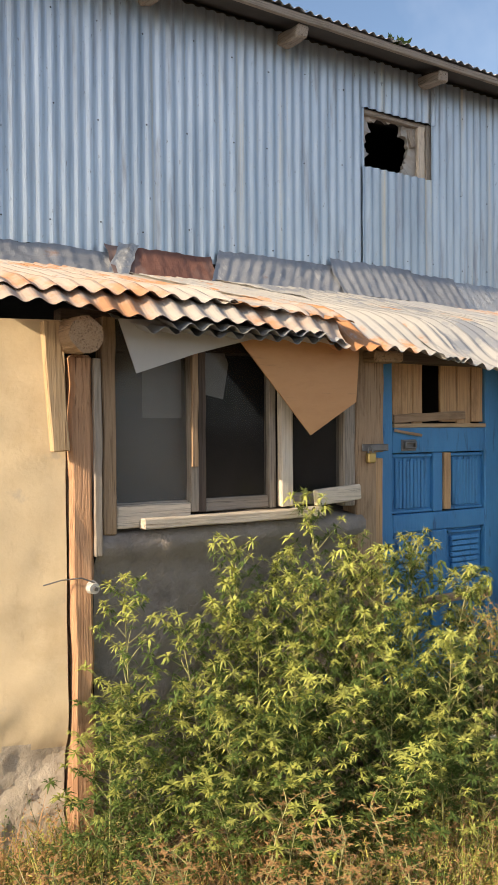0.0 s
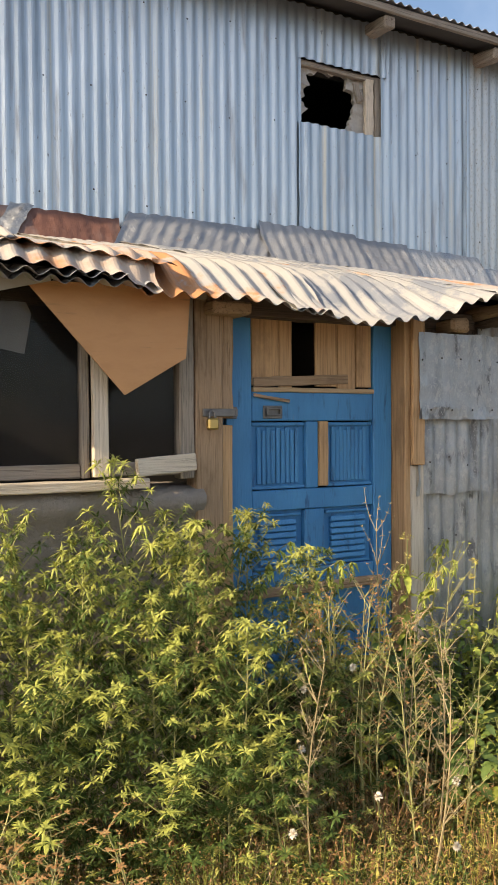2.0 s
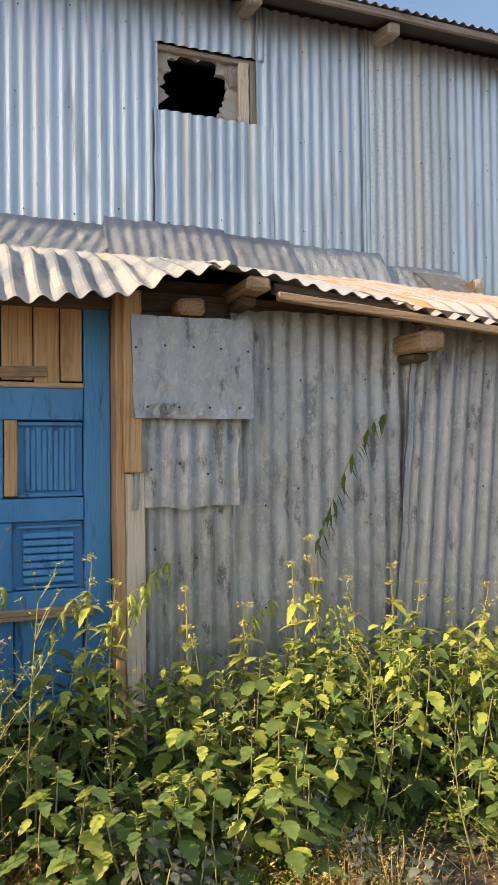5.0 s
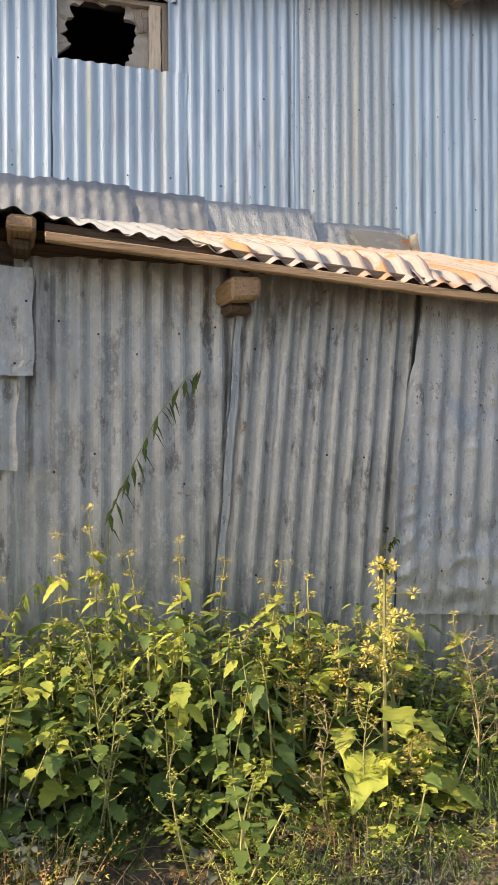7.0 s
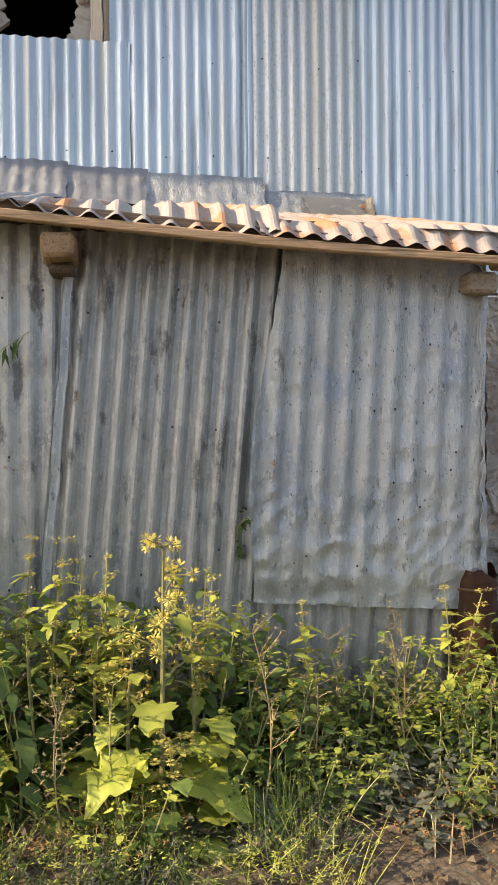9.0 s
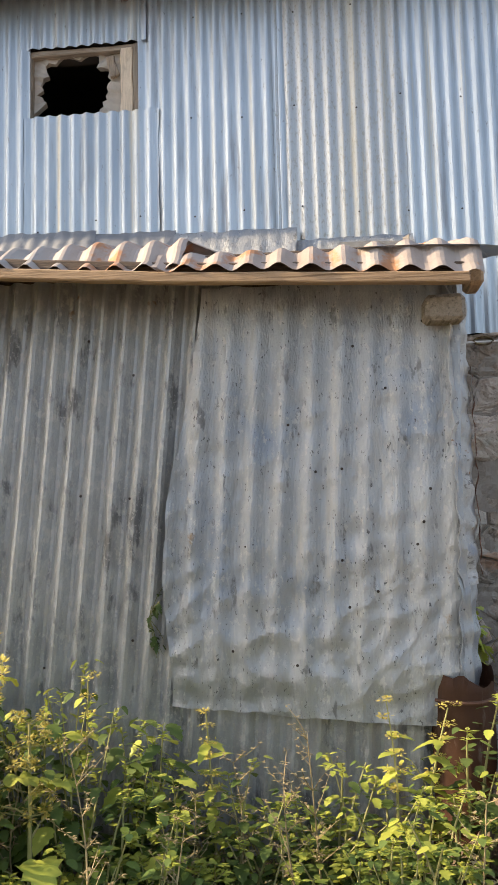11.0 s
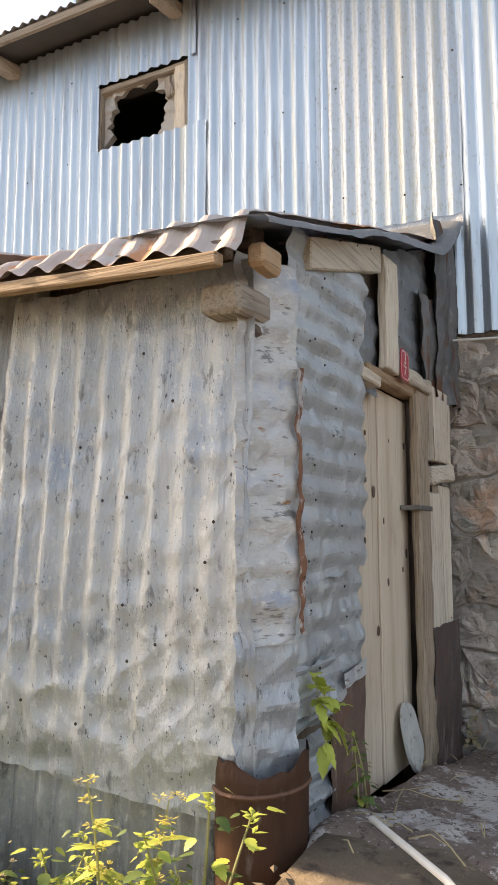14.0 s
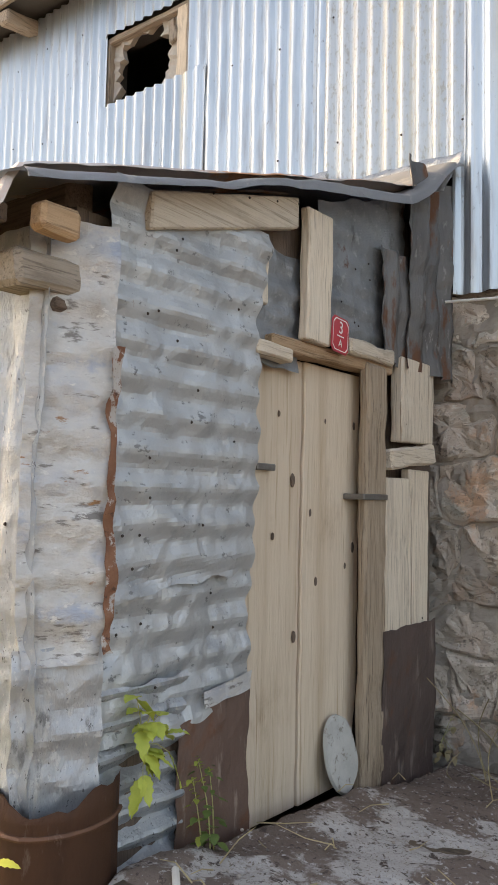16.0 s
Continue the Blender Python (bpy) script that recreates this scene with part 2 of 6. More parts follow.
GREYWOOD = {a: wood("grey_wood_" + a, [(0.23, 0.19, 0.15), (0.35, 0.30, 0.245)], a) for a in "xyz"}
PALEWOOD = {a: wood("pale_wood_" + a, [(0.52, 0.435, 0.335), (0.68, 0.595, 0.48)], a, (0.24, 0.17, 0.11)) for a in "xyz"}
PINE = {a: wood("pine_" + a, [(0.46, 0.30, 0.155), (0.58, 0.41, 0.23)], a, (0.22, 0.12, 0.05), 0.65, 0.35) for a in "xyz"}
ORANGE = {a: wood("orange_wood_" + a, [(0.44, 0.255, 0.115), (0.56, 0.35, 0.175)], a, (0.20, 0.10, 0.04), 0.65, 0.35) for a in "xyz"}
BROWN = {a: wood("brown_wood_" + a, [(0.32, 0.205, 0.115), (0.45, 0.305, 0.185)], a, (0.07, 0.045, 0.03)) for a in "xyz"}
DOORWOOD = material("door_wood", [(0.47, 0.365, 0.255), (0.60, 0.50, 0.385), (0.52, 0.41, 0.295)], 9.0, (1, 1, 0.06), 0.8, 0, 0.4, 120, [((0.42, 0.315, 0.21), 55.0, (1, 1, 0.03), 0.54, 0.70, None), ((0.33, 0.235, 0.15), 2.2, (1, 1, 0.7), 0.55, 0.75, None), ((0.24, 0.16, 0.10), 28.0, (1, 1, 0.05), 0.66, 0.72, None)], vary=0.10, bump_stretch=(1, 1, 0.04))
POSTWOOD = wood("post_wood", [(0.36, 0.19, 0.10), (0.48, 0.28, 0.155)], "z", (0.15, 0.07, 0.035))
DOORPOST = wood("door_post_wood", [(0.26, 0.19, 0.13), (0.42, 0.33, 0.24)], "z", (0.09, 0.06, 0.04), 0.85, 0.9)
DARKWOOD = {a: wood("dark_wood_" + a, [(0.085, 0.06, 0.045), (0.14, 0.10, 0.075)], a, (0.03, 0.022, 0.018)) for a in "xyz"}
PLY = material("plywood", [(0.46, 0.225, 0.088), (0.55, 0.29, 0.122), (0.50, 0.25, 0.10)], 5.0, (0.4, 1, 1), 0.6, 0, 0.08, 90, [((0.30, 0.17, 0.08), 30.0, (0.1, 1, 1), 0.58, 0.72, None)])
BLUE = material("blue_paint", [(0.045, 0.205, 0.44), (0.07, 0.275, 0.54)], 6.0, (1, 1, 0.3), 0.5, 0, 0.4, 90, [((0.022, 0.09, 0.21), 22.0, (1, 1, 0.2), 0.56, 0.72, None), ((0.24, 0.24, 0.22), 26.0, (1, 1, 0.12), 0.66, 0.74, 0.85)], bump_stretch=(1, 1, 0.1))
BOARD = material("grey_board", [(0.40, 0.385, 0.36), (0.46, 0.445, 0.42)], 4.0, ONE, 0.7, 0, 0.05, 80)
IRON = material("iron", [(0.16, 0.15, 0.14), (0.25, 0.24, 0.23)], 20.0, ONE, 0.45, 0.7, 0.15, 90)
BRASS = material("brass", [(0.55, 0.38, 0.12), (0.62, 0.46, 0.18)], 20.0, ONE, 0.4, 0.8, 0.05, 90)
NAIL = material("nail", [(0.035, 0.03, 0.028), (0.07, 0.05, 0.04)], 40.0, ONE, 0.7, 0.4, 0)
# Near-black for rooms and soffit: their shade is put into the colour.
SHADE_DARK = material("shade_dark", [(0.05, 0.047, 0.043), (0.075, 0.07, 0.065)], 3.0, ONE, 0.95, 0, 0.1, 20)
TORN = material("torn_lining", [(0.36, 0.335, 0.30), (0.52, 0.49, 0.45)], 10.0, ONE, 0.9, 0, 0.4, 40)
RED = material("red_enamel", [(0.42, 0.03, 0.045), (0.50, 0.045, 0.06)], 9.0, ONE, 0.35, 0, 0.03, 60)
WHITE = material("white_enamel", [(0.75, 0.73, 0.70), (0.80, 0.78, 0.75)], 9.0, ONE, 0.4, 0, 0, 60)
PIPE = material("pale_stick", [(0.62, 0.57, 0.50), (0.72, 0.68, 0.62)], 14.0, ONE, 0.6, 0, 0.15, 60)
SLATE = material("grey_disc", [(0.38, 0.375, 0.345), (0.52, 0.51, 0.475)], 9.0, ONE, 0.8, 0.05, 0.4, 60, [((0.20, 0.17, 0.14), 22.0, ONE, 0.55, 0.66, None)])
SOIL = material("soil", [(0.085, 0.062, 0.043), (0.14, 0.105, 0.072), (0.19, 0.15, 0.10)], 3.0, ONE, 0.98, 0, 1.0, 30, [((0.24, 0.19, 0.13), 30.0, ONE, 0.57, 0.70, None), ((0.055, 0.04, 0.03), 9.0, ONE, 0.53, 0.66, None), ((0.30, 0.26, 0.21), 3.5, ONE, 0.62, 0.68, None)])
SLAB = material("broken_concrete", [(0.42, 0.39, 0.36), (0.52, 0.485, 0.45)], 5.0, ONE, 0.95, 0, 0.9, 40, [((0.18, 0.135, 0.11), 2.6, ONE, 0.45, 0.50, None), ((0.47, 0.44, 0.41), 50.0, ONE, 0.57, 0.64, None), ((0.085, 0.062, 0.05), 36.0, ONE, 0.56, 0.63, None), ((0.20, 0.155, 0.12), 110.0, ONE, 0.56, 0.64, None)])
GREENS = {
    # hemp is darkened for a bush's shaded inside, hemp_light brightened for its sunlit tips
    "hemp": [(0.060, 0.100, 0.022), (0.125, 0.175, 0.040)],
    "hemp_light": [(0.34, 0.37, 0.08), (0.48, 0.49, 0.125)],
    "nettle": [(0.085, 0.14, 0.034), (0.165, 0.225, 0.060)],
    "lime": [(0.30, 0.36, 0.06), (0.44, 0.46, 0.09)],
    "yellow": [(0.52, 0.44, 0.10), (0.62, 0.54, 0.16)],
    "straw": [(0.30, 0.235, 0.125), (0.42, 0.345, 0.195)],
    "russet": [(0.36, 0.20, 0.08), (0.50, 0.30, 0.13)],
    "dusty": [(0.11, 0.125, 0.085), (0.18, 0.19, 0.14)],
    "stem": [(0.28, 0.28, 0.11), (0.38, 0.36, 0.16)],
    "litter": [(0.11, 0.08, 0.055), (0.20, 0.15, 0.10)],
    "fluff": [(0.62, 0.57, 0.48), (0.74, 0.69, 0.60)],
}
LEAF = {k: material("leaf_" + k, v, 14.0, ONE, 0.55, 0, 0, 60, vary=0.25, translucent=0.20, spec=0.35) for k, v in GREENS.items()}


def pane_material(name, colour, rough, clear):
    m = bpy.data.materials.new(name)
    m.use_nodes = True
    nt = m.node_tree
    b = nt.nodes["Principled BSDF"]
    b.inputs["Base Color"].default_value = (*colour, 1)
    b.inputs["Roughness"].default_value = rough
    tr = nt.nodes.new("ShaderNodeBsdfTransparent")
    ms = nt.nodes.new("ShaderNodeMixShader")
    n = nt.nodes.new("ShaderNodeTexNoise")
    n.inputs["Scale"].default_value = 4.0
    n.inputs["Detail"].default_value = 6.0
    mr = nt.nodes.new("ShaderNodeMapRange")
    mr.inputs["To Min"].default_value, mr.inputs["To Max"].default_value = clear - 0.12, clear + 0.12
    nt.links.new(n.outputs["Fac"], mr.inputs["Value"])
    nt.links.new(mr.outputs[0], ms.inputs[0])
    nt.links.new(b.outputs[0], ms.inputs[1])
    nt.links.new(tr.outputs[0], ms.inputs[2])
    nt.links.new(ms.outputs[0], nt.nodes["Material Output"].inputs["Surface"])
    return m


DUSTY_GLASS = pane_material("dusty_glass", (0.16, 0.155, 0.14), 0.25, 0.55)
CLEAR_GLASS = pane_material("clear_glass", (0.03, 0.03, 0.03), 0.08, 0.75)


# ---- builders ----
def link_mesh(name, bm, mat, parent=None, label="", smooth=False, at=None):
    """One mesh object; its vertices are given in world metres, its origin is its parent's or the point at."""
    base = Vector(at) if at is not None else (parent.matrix_basis.translation.copy() if parent and not parent.parent else Vector((0, 0, 0)))
    bmesh.ops.recalc_face_normals(bm, faces=bm.faces[:])
    me = bpy.data.meshes.new(name)
    if base.length:
        bm.transform(Matrix.Translation(-base))
    bm.to_mesh(me)
    bm.free()
    for one in (mat if isinstance(mat, (list, tuple)) else [mat]):
        me.materials.append(one)
    if smooth:
        me.shade_smooth()
    ob = new(name, me)
    if parent is None:
        ob.matrix_basis = Matrix.Translation(base)
    else:
        ob.parent = parent
    if label:
        ob["label"] = label
    return ob


def part(name, bm, mat, parent, label="", smooth=False):
    top = parent
    while top.parent:
        top = top.parent
    base = top.matrix_basis.translation
    bm.transform(Matrix.Translation(-base))
    bmesh.ops.recalc_face_normals(bm, faces=bm.faces[:])
    me = bpy.data.meshes.new(name)
    bm.to_mesh(me)
    bm.free()
    for one in (mat if isinstance(mat, (list, tuple)) else [mat]):
        me.materials.append(one)
    if smooth:
        me.shade_smooth()
    ob = new(name, me)
    ob.parent = parent
    if label:
        ob["label"] = label
    return ob


def thing(name, at, label, category, group="", kind=""):
    ob = new(name)
    ob.empty_display_size = 0.1
    ob.matrix_basis = Matrix.Translation(at)
    return tagged(ob, label, category, group, kind)


def nz(p, s=1.0, seed=0.0):
    return noise.noise(Vector(p) * s + Vector((seed, seed * 1.7, -seed)))


def box(x0, x1, y0, y1, z0, z1, bevel=0.004, rough=0.0, cuts=0, m=None):
    """A beam or board: bevelled edges, and a slightly uneven outline where rough is given."""
    bm = bmesh.new()
    bmesh.ops.create_cube(bm, size=1)
    size = Vector((x1 - x0, y1 - y0, z1 - z0))
    if cuts:
        axis = max(range(3), key=lambda i: size[i])
        edges = [e for e in bm.edges if abs((e.verts[0].co - e.verts[1].co)[axis]) > 0.5]
        bmesh.ops.subdivide_edges(bm, edges=edges, cuts=cuts)
    bmesh.ops.transform(bm, matrix=Matrix.Translation(((x0 + x1) / 2, (y0 + y1) / 2, (z0 + z1) / 2)) @ Matrix.Diagonal((*size, 1)), verts=bm.verts)
    if bevel:
        sharp = [e for e in bm.edges if len(e.link_faces) == 2 and e.calc_face_angle(0) > 0.5]
        bmesh.ops.bevel(bm, geom=sharp, offset=min(bevel, min(size) * 0.3), segments=1, affect="EDGES")
    if rough:
        for v in bm.verts:
            v.co += Vector((nz(v.co, 9, 1), nz(v.co, 9, 5), nz(v.co, 9, 9))) * rough
    if m is not None:
        bm.transform(m)
    return bm


def turn_about(p, axis, degrees):
    return Matrix.Translation(p) @ Matrix.Rotation(radians(degrees), 4, axis) @ Matrix.Translation(-Vector(p))


def tin(origin, u, v, width, height, pitch=0.076, amp=0.009, across="u", step=8, rows=14, dent=0.004, dent_scale=4.0, lean=0.0, ragged=0.0, seed=0.0, shape=None, bulge=None, thick=0.0012, crease=0.0, fade=None):
    """A sheet of corrugated iron with thickness. Ridges run along v (across='u') or along u. shape(a, b) gives the cut outline:
    0..1 coordinates to 0..1 coordinates; bulge(a, b) the sheet's own bend off its plane, in metres."""
    u, v, origin = Vector(u).normalized(), Vector(v).normalized(), Vector(origin)
    n = u.cross(v).normalized()
    if across == "u":
        nu, nv = max(4, int(width / pitch * step)) if amp else 12, rows
    else:
        nu, nv = rows, max(4, int(height / pitch * step))
    bm = bmesh.new()
    layers = []
    for side in (0, 1):
        grid = []
        for j in range(nv + 1):
            line = []
            for i in range(nu + 1):
                a, b = i / nu, j / nv
                if shape:
                    a, b = shape(a, b)
                s, h = a * width, b * height
                if ragged:
                    k = ragged * nz((s * 6, h * 6, seed), 2.2, seed)
                    if j in (0, nv):
                        h += k
                    if i in (0, nu):
                        s += k
                wave = (s if across == "u" else h) / pitch
                p = origin + u * (s + lean * h) + v * h
                off = amp * (fade(a, b) if fade else 1.0) * math.cos(2 * math.pi * wave) + dent * nz((s, h, seed), dent_scale, seed) + 0.35 * dent * nz((s, h, seed), dent_scale * 4, seed + 3)
                if crease:
                    off += crease * (0.35 - abs(nz((s, h * 1.4, seed), 6.0, seed + 7)) - 0.5 * abs(nz((s * 1.3, h, seed), 15.0, seed + 8)))
                if bulge:
                    off += bulge(a, b)
                line.append(bm.verts.new(p + n * (off - side * thick)))
            grid.append(line)
        layers.append(grid)
    for side, g in enumerate(layers):
        for j in range(nv):
            for i in range(nu):
                q = (g[j][i], g[j][i + 1], g[j + 1][i + 1], g[j + 1][i])
                bm.faces.new(q if side == 0 else q[::-1])
    f, k = layers
    for i in range(nu):
        bm.faces.new((f[0][i + 1], f[0][i], k[0][i], k[0][i + 1]))
        bm.faces.new((f[nv][i], f[nv][i + 1], k[nv][i + 1], k[nv][i]))
    for j in range(nv):
        bm.faces.new((f[j][0], f[j + 1][0], k[j + 1][0], k[j][0]))
        bm.faces.new((f[j + 1][nu], f[j][nu], k[j][nu], k[j + 1][nu]))
    return bm


def nails(parent, spots, facing, size=0.006):
    """Nail heads, each a low disc."""
    for p in spots:
        bm = bmesh.new()
        rot = Vector(facing).to_track_quat("Z", "Y").to_matrix().to_4x4()
        bmesh.ops.create_cone(bm, cap_ends=True, segments=8, radius1=size, radius2=size * 0.6, depth=size * 0.7, matrix=Matrix.Translation(p) @ rot)
        part("nail", bm, NAIL, parent)


def tube(points, radius, segments=7, taper=1.0):
    bm = bmesh.new()
    rings = []
    pts = [Vector(p) for p in points]
    for i, p in enumerate(pts):
        d = (pts[min(i + 1, len(pts) - 1)] - pts[max(i - 1, 0)]).normalized()
        q = d.to_track_quat("Z", "Y")
        r = radius * (1 + (taper - 1) * i / max(1, len(pts) - 1))
        rings.append([bm.verts.new(p + q @ Vector((r * math.cos(2 * math.pi * k / segments), r * math.sin(2 * math.pi * k / segments), 0))) for k in range(segments)])
    for a, b in zip(rings, rings[1:]):
        for k in range(segments):
            bm.faces.new((a[k], a[(k + 1) % segments], b[(k + 1) % segments], b[k]))
    bm.faces.new(rings[0][::-1])
    bm.faces.new(rings[-1])
    return bm


def plate(outline, origin, u, v, thick=0.006):
    """A flat board cut to an outline of (u, v) metres, with thickness."""
    u, v, origin = Vector(u).normalized(), Vector(v).normalized(), Vector(origin)
    n = u.cross(v)
    bm = bmesh.new()
    top = [bm.verts.new(origin + u * a + v * b) for a, b in outline]
    low = [bm.verts.new(w.co - n * thick) for w in top]
    bm.faces.new(top)
    bm.faces.new(low[::-1])
    for i in range(len(top)):
        k = (i + 1) % len(top)
        bm.faces.new((top[k], top[i], low[i], low[k]))
    return bm


def smooth_step(a, b, x):
    t = min(1, max(0, (x - a) / (b - a)))
    return t * t * (3 - 2 * t)


X, Y, Z = Vector((1, 0, 0)), Vector((0, 1, 0)), Vector((0, 0, 1))


# ---- ground ----
def ground_z(x, y):
    front = -0.28 * smooth_step(1.9, 0.4, y) * smooth_step(-1.0, 4.0, x) - 0.05 * smooth_step(1.9, 0.4, y)
    side = smooth_step(5.86, 6.02, x) * smooth_step(2.0, 2.5, y) * (0.35 - 0.13 * (max(y, 2.8) - 2.8))
    lump = 0.02 * nz((x, y, 0), 2.0) + 0.012 * nz((x, y, 3), 7.0)
    near = smooth_step(30, 12, math.hypot(x - 3, y))
    return front + side + lump * near


def build_ground():
    bm = bmesh.new()
    fine = [-2 + 0.12 * i for i in range(100)]
    xs = [-2000, -600, -200, -60, -20, -8, -4] + fine + [11, 14, 24, 60, 200, 600, 2000]
    ys = [-2000, -600, -200, -60, -20, -8, -4] + [-2 + 0.12 * i for i in range(62)] + [7, 10, 20, 60, 200, 600, 2000]
    grid = [[bm.verts.new((x, y, ground_z(x, y))) for x in xs] for y in ys]
    for j in range(len(ys) - 1):
        for i in range(len(xs) - 1):
            bm.faces.new((grid[j][i], grid[j][i + 1], grid[j + 1][i + 1], grid[j + 1][i]))
    ob = link_mesh("ground", bm, SOIL, smooth=True)
    tagged(ob, "dark earth with dry litter in front of the shed", "ground", kind="structure")


build_ground()


def build_slab():
    bm = bmesh.new()
    nx, ny = 120, 130
    grid = []
    for j in range(ny + 1):
        line = []
        for i in range(nx + 1):
            x, y = 5.98 + 2.2 * i / nx, 2.60 + 1.98 * j / ny
            z = ground_z(x, y) + 0.012 + 0.018 * nz((x, y, 1), 4.0) + 0.012 * nz((x, y, 7), 13.0) + 0.010 * abs(nz((x, y, 2), 26.0)) + 0.006 * nz((x, y, 5), 55.0)
            z -= 0.05 * smooth_step(0.22, 0.02, y - 2.60 + 0.10 * nz((x, y, 4), 5.0))
            if i in (0, nx) or j in (0, ny):
                z -= 0.06
            line.append(bm.verts.new((x, y, z)))
        grid.append(line)
    for j in range(ny):
        for i in range(nx):
            bm.faces.new((grid[j][i], grid[j][i + 1], grid[j + 1][i + 1], grid[j + 1][i]))
    ob = link_mesh("pavement", bm, SLAB, smooth=True)
    tagged(ob, "broken grey concrete with dark soil beside the shed door", "pavement", kind="structure")


build_slab()


# ---- large structure ----
WALL_Y, SIDE_X, UPPER_Y = 2.60, 5.97, 4.58
WIN = (3.76, 4.46, 3.49, 3.93)


def setting(name, bm, mat, label, category, smooth=False):
    return tagged(link_mesh(name, bm, mat, smooth=smooth), label, category, kind="structure")


def joined(*parts):
    bm = bmesh.new()
    for p in parts:
        me = bpy.data.meshes.new("tmp")
        p.to_mesh(me)
        p.free()
        bm.from_mesh(me)
        bpy.data.meshes.remove(me)
    return bm


# Upper wall: a timber core coloured dark like the unlit rooms, with a hole for the window, clad with separate sheets.
x0, x1, z0, z1 = WIN
core_y = (UPPER_Y + 0.075, UPPER_Y + 0.20)
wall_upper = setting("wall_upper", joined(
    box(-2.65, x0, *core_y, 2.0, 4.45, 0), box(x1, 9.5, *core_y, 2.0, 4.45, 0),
    box(x0, x1, *core_y, 2.0, z0, 0), box(x0, x1, *core_y, z1, 4.45, 0)), SHADE_DARK, "upper wall clad in blue-grey galvanised corrugated iron", "wall")
SEAMS = [-2.55 + 0.702 * k for k in range(10)][:-1] + [3.76]


def clad(a, b, low, high, mat, seed, step_out=0.0, ragged=0.008, dent=0.004):
    part("corrugated_sheet", tin((a - 0.03, UPPER_Y - step_out, low), X, Z, b - a + 0.06, high - low, 0.078, 0.0095, seed=seed, rows=10, ragged=ragged, dent=dent, dent_scale=2.5), mat, wall_upper)


for i, (a, b) in enumerate(zip(SEAMS, SEAMS[1:])):
    clad(a, b, 2.58 + 0.03 * (i % 2), 4.30, GALV, i * 3.1, 0.0015 * (i % 2), 0.004, 0.003)
clad(3.76, 4.49, z1, 4.30, GALV, 31.0, 0.004)
clad(3.79, 4.56, 2.62, z0, GALV, 33.0, 0.005)
clad(4.50, 5.33, 2.60, 4.30, GALV, 35.0, 0.0)
clad(5.33, 6.02, 2.52, 4.30, GALV_SALT, 37.0, 0.003)
clad(6.03, 6.80, 2.02, 4.30, GALV, 39.0, 0.0)
clad(6.80, 7.60, 2.00, 4.30, GALV, 41.0, 0.008)
clad(7.60, 8.40, 2.01, 4.30, GALV, 43.0, 0.0)
clad(8.40, 9.30, 2.00, 4.30, GALV, 45.0, 0.008)
rng = random.Random(5)
spots = []
for zz in (2.78, 3.42, 4.02):
    for i in range(30):
        xx = -0.5 + 0.312 * i + rng.uniform(-0.03, 0.03)
        if not (x0 - 0.1 < xx < x1 + 0.1 and zz > z0 - 0.12) and zz < 4.1:
            spots.append((xx, UPPER_Y - 0.018, zz + rng.uniform(-0.04, 0.04)))
nails(wall_upper, spots, (0, -1, 0), 0.0058)


def torn_window():
    w = thing("window_1", (4.1, UPPER_Y + 0.06, z0), "small square upper opening with torn lining and a wooden stud", "window", kind="structure")
    rg = random.Random(3)
    # lining with an irregular hole: a ring between the frame and a ragged outline
    bm = bmesh.new()
    n = 56
    cx, cz = 4.06, 3.70
    outer, inner, inner_back = [], [], []
    for k in range(n):
        a = 2 * math.pi * k / n
        c, s = math.cos(a), math.sin(a)
        t = min((x1 + 0.03 - cx) / c if c > 1e-6 else 9, (x0 - 0.03 - cx) / c if c < -1e-6 else 9, (z1 + 0.03 - cz) / s if s > 1e-6 else 9, (z0 - 0.03 - cz) / s if s < -1e-6 else 9)
        r = 0.76 * min(t, 0.29) * (1 + 0.22 * nz((c * 2, s * 2, 0.4), 1.9) + 0.14 * nz((c * 6, s * 6, 2), 1.3))
        if s < -0.5 and c < 0.6:
            r = t * 0.98
        outer.append(bm.verts.new((cx + c * t, UPPER_Y + 0.07, cz + s * t)))
        inner.append(bm.verts.new((cx + c * r, UPPER_Y + 0.055 + rg.uniform(-0.012, 0.012), cz + s * r)))
        inner_back.append(bm.verts.new((cx + c * (r + 0.012), UPPER_Y + 0.10, cz + s * (r + 0.012))))
    for k in range(n):
        j = (k + 1) % n
        bm.faces.new((outer[k], outer[j], inner[j], inner[k]))
        bm.faces.new((inner[k], inner[j], inner_back[j], inner_back[k]))
    part("torn_lining", bm, TORN, w, "torn grey lining with a ragged hole")
    part("stud", box(4.355, 4.43, UPPER_Y + 0.02, UPPER_Y + 0.055, z0 - 0.02, z1 - 0.02, 0.004, 0.010, 6), PALEWOOD["z"], w, "pale weathered wooden stud")
    part("stud", box(4.435, 4.49, UPPER_Y + 0.012, UPPER_Y + 0.06, z0, z1, 0.004, 0.004, 5), GREYWOOD["z"], w)
    part("splinter", box(4.27, 4.33, UPPER_Y + 0.03, UPPER_Y + 0.06, 3.74, 3.88, 0.006, 0.02, 4, turn_about((4.3, UPPER_Y, 3.8), "Y", -14)), GREYWOOD["z"], w)
    part("frame_board", box(x0 - 0.005, x0 + 0.035, UPPER_Y + 0.02, UPPER_Y + 0.07, z0, z1, 0.004, 0.004, 5), GREYWOOD["z"], w)
    part("frame_board", box(x0, x1, UPPER_Y + 0.02, UPPER_Y + 0.07, z1 - 0.035, z1, 0.004, 0.006, 6), GREYWOOD["x"], w)


torn_window()
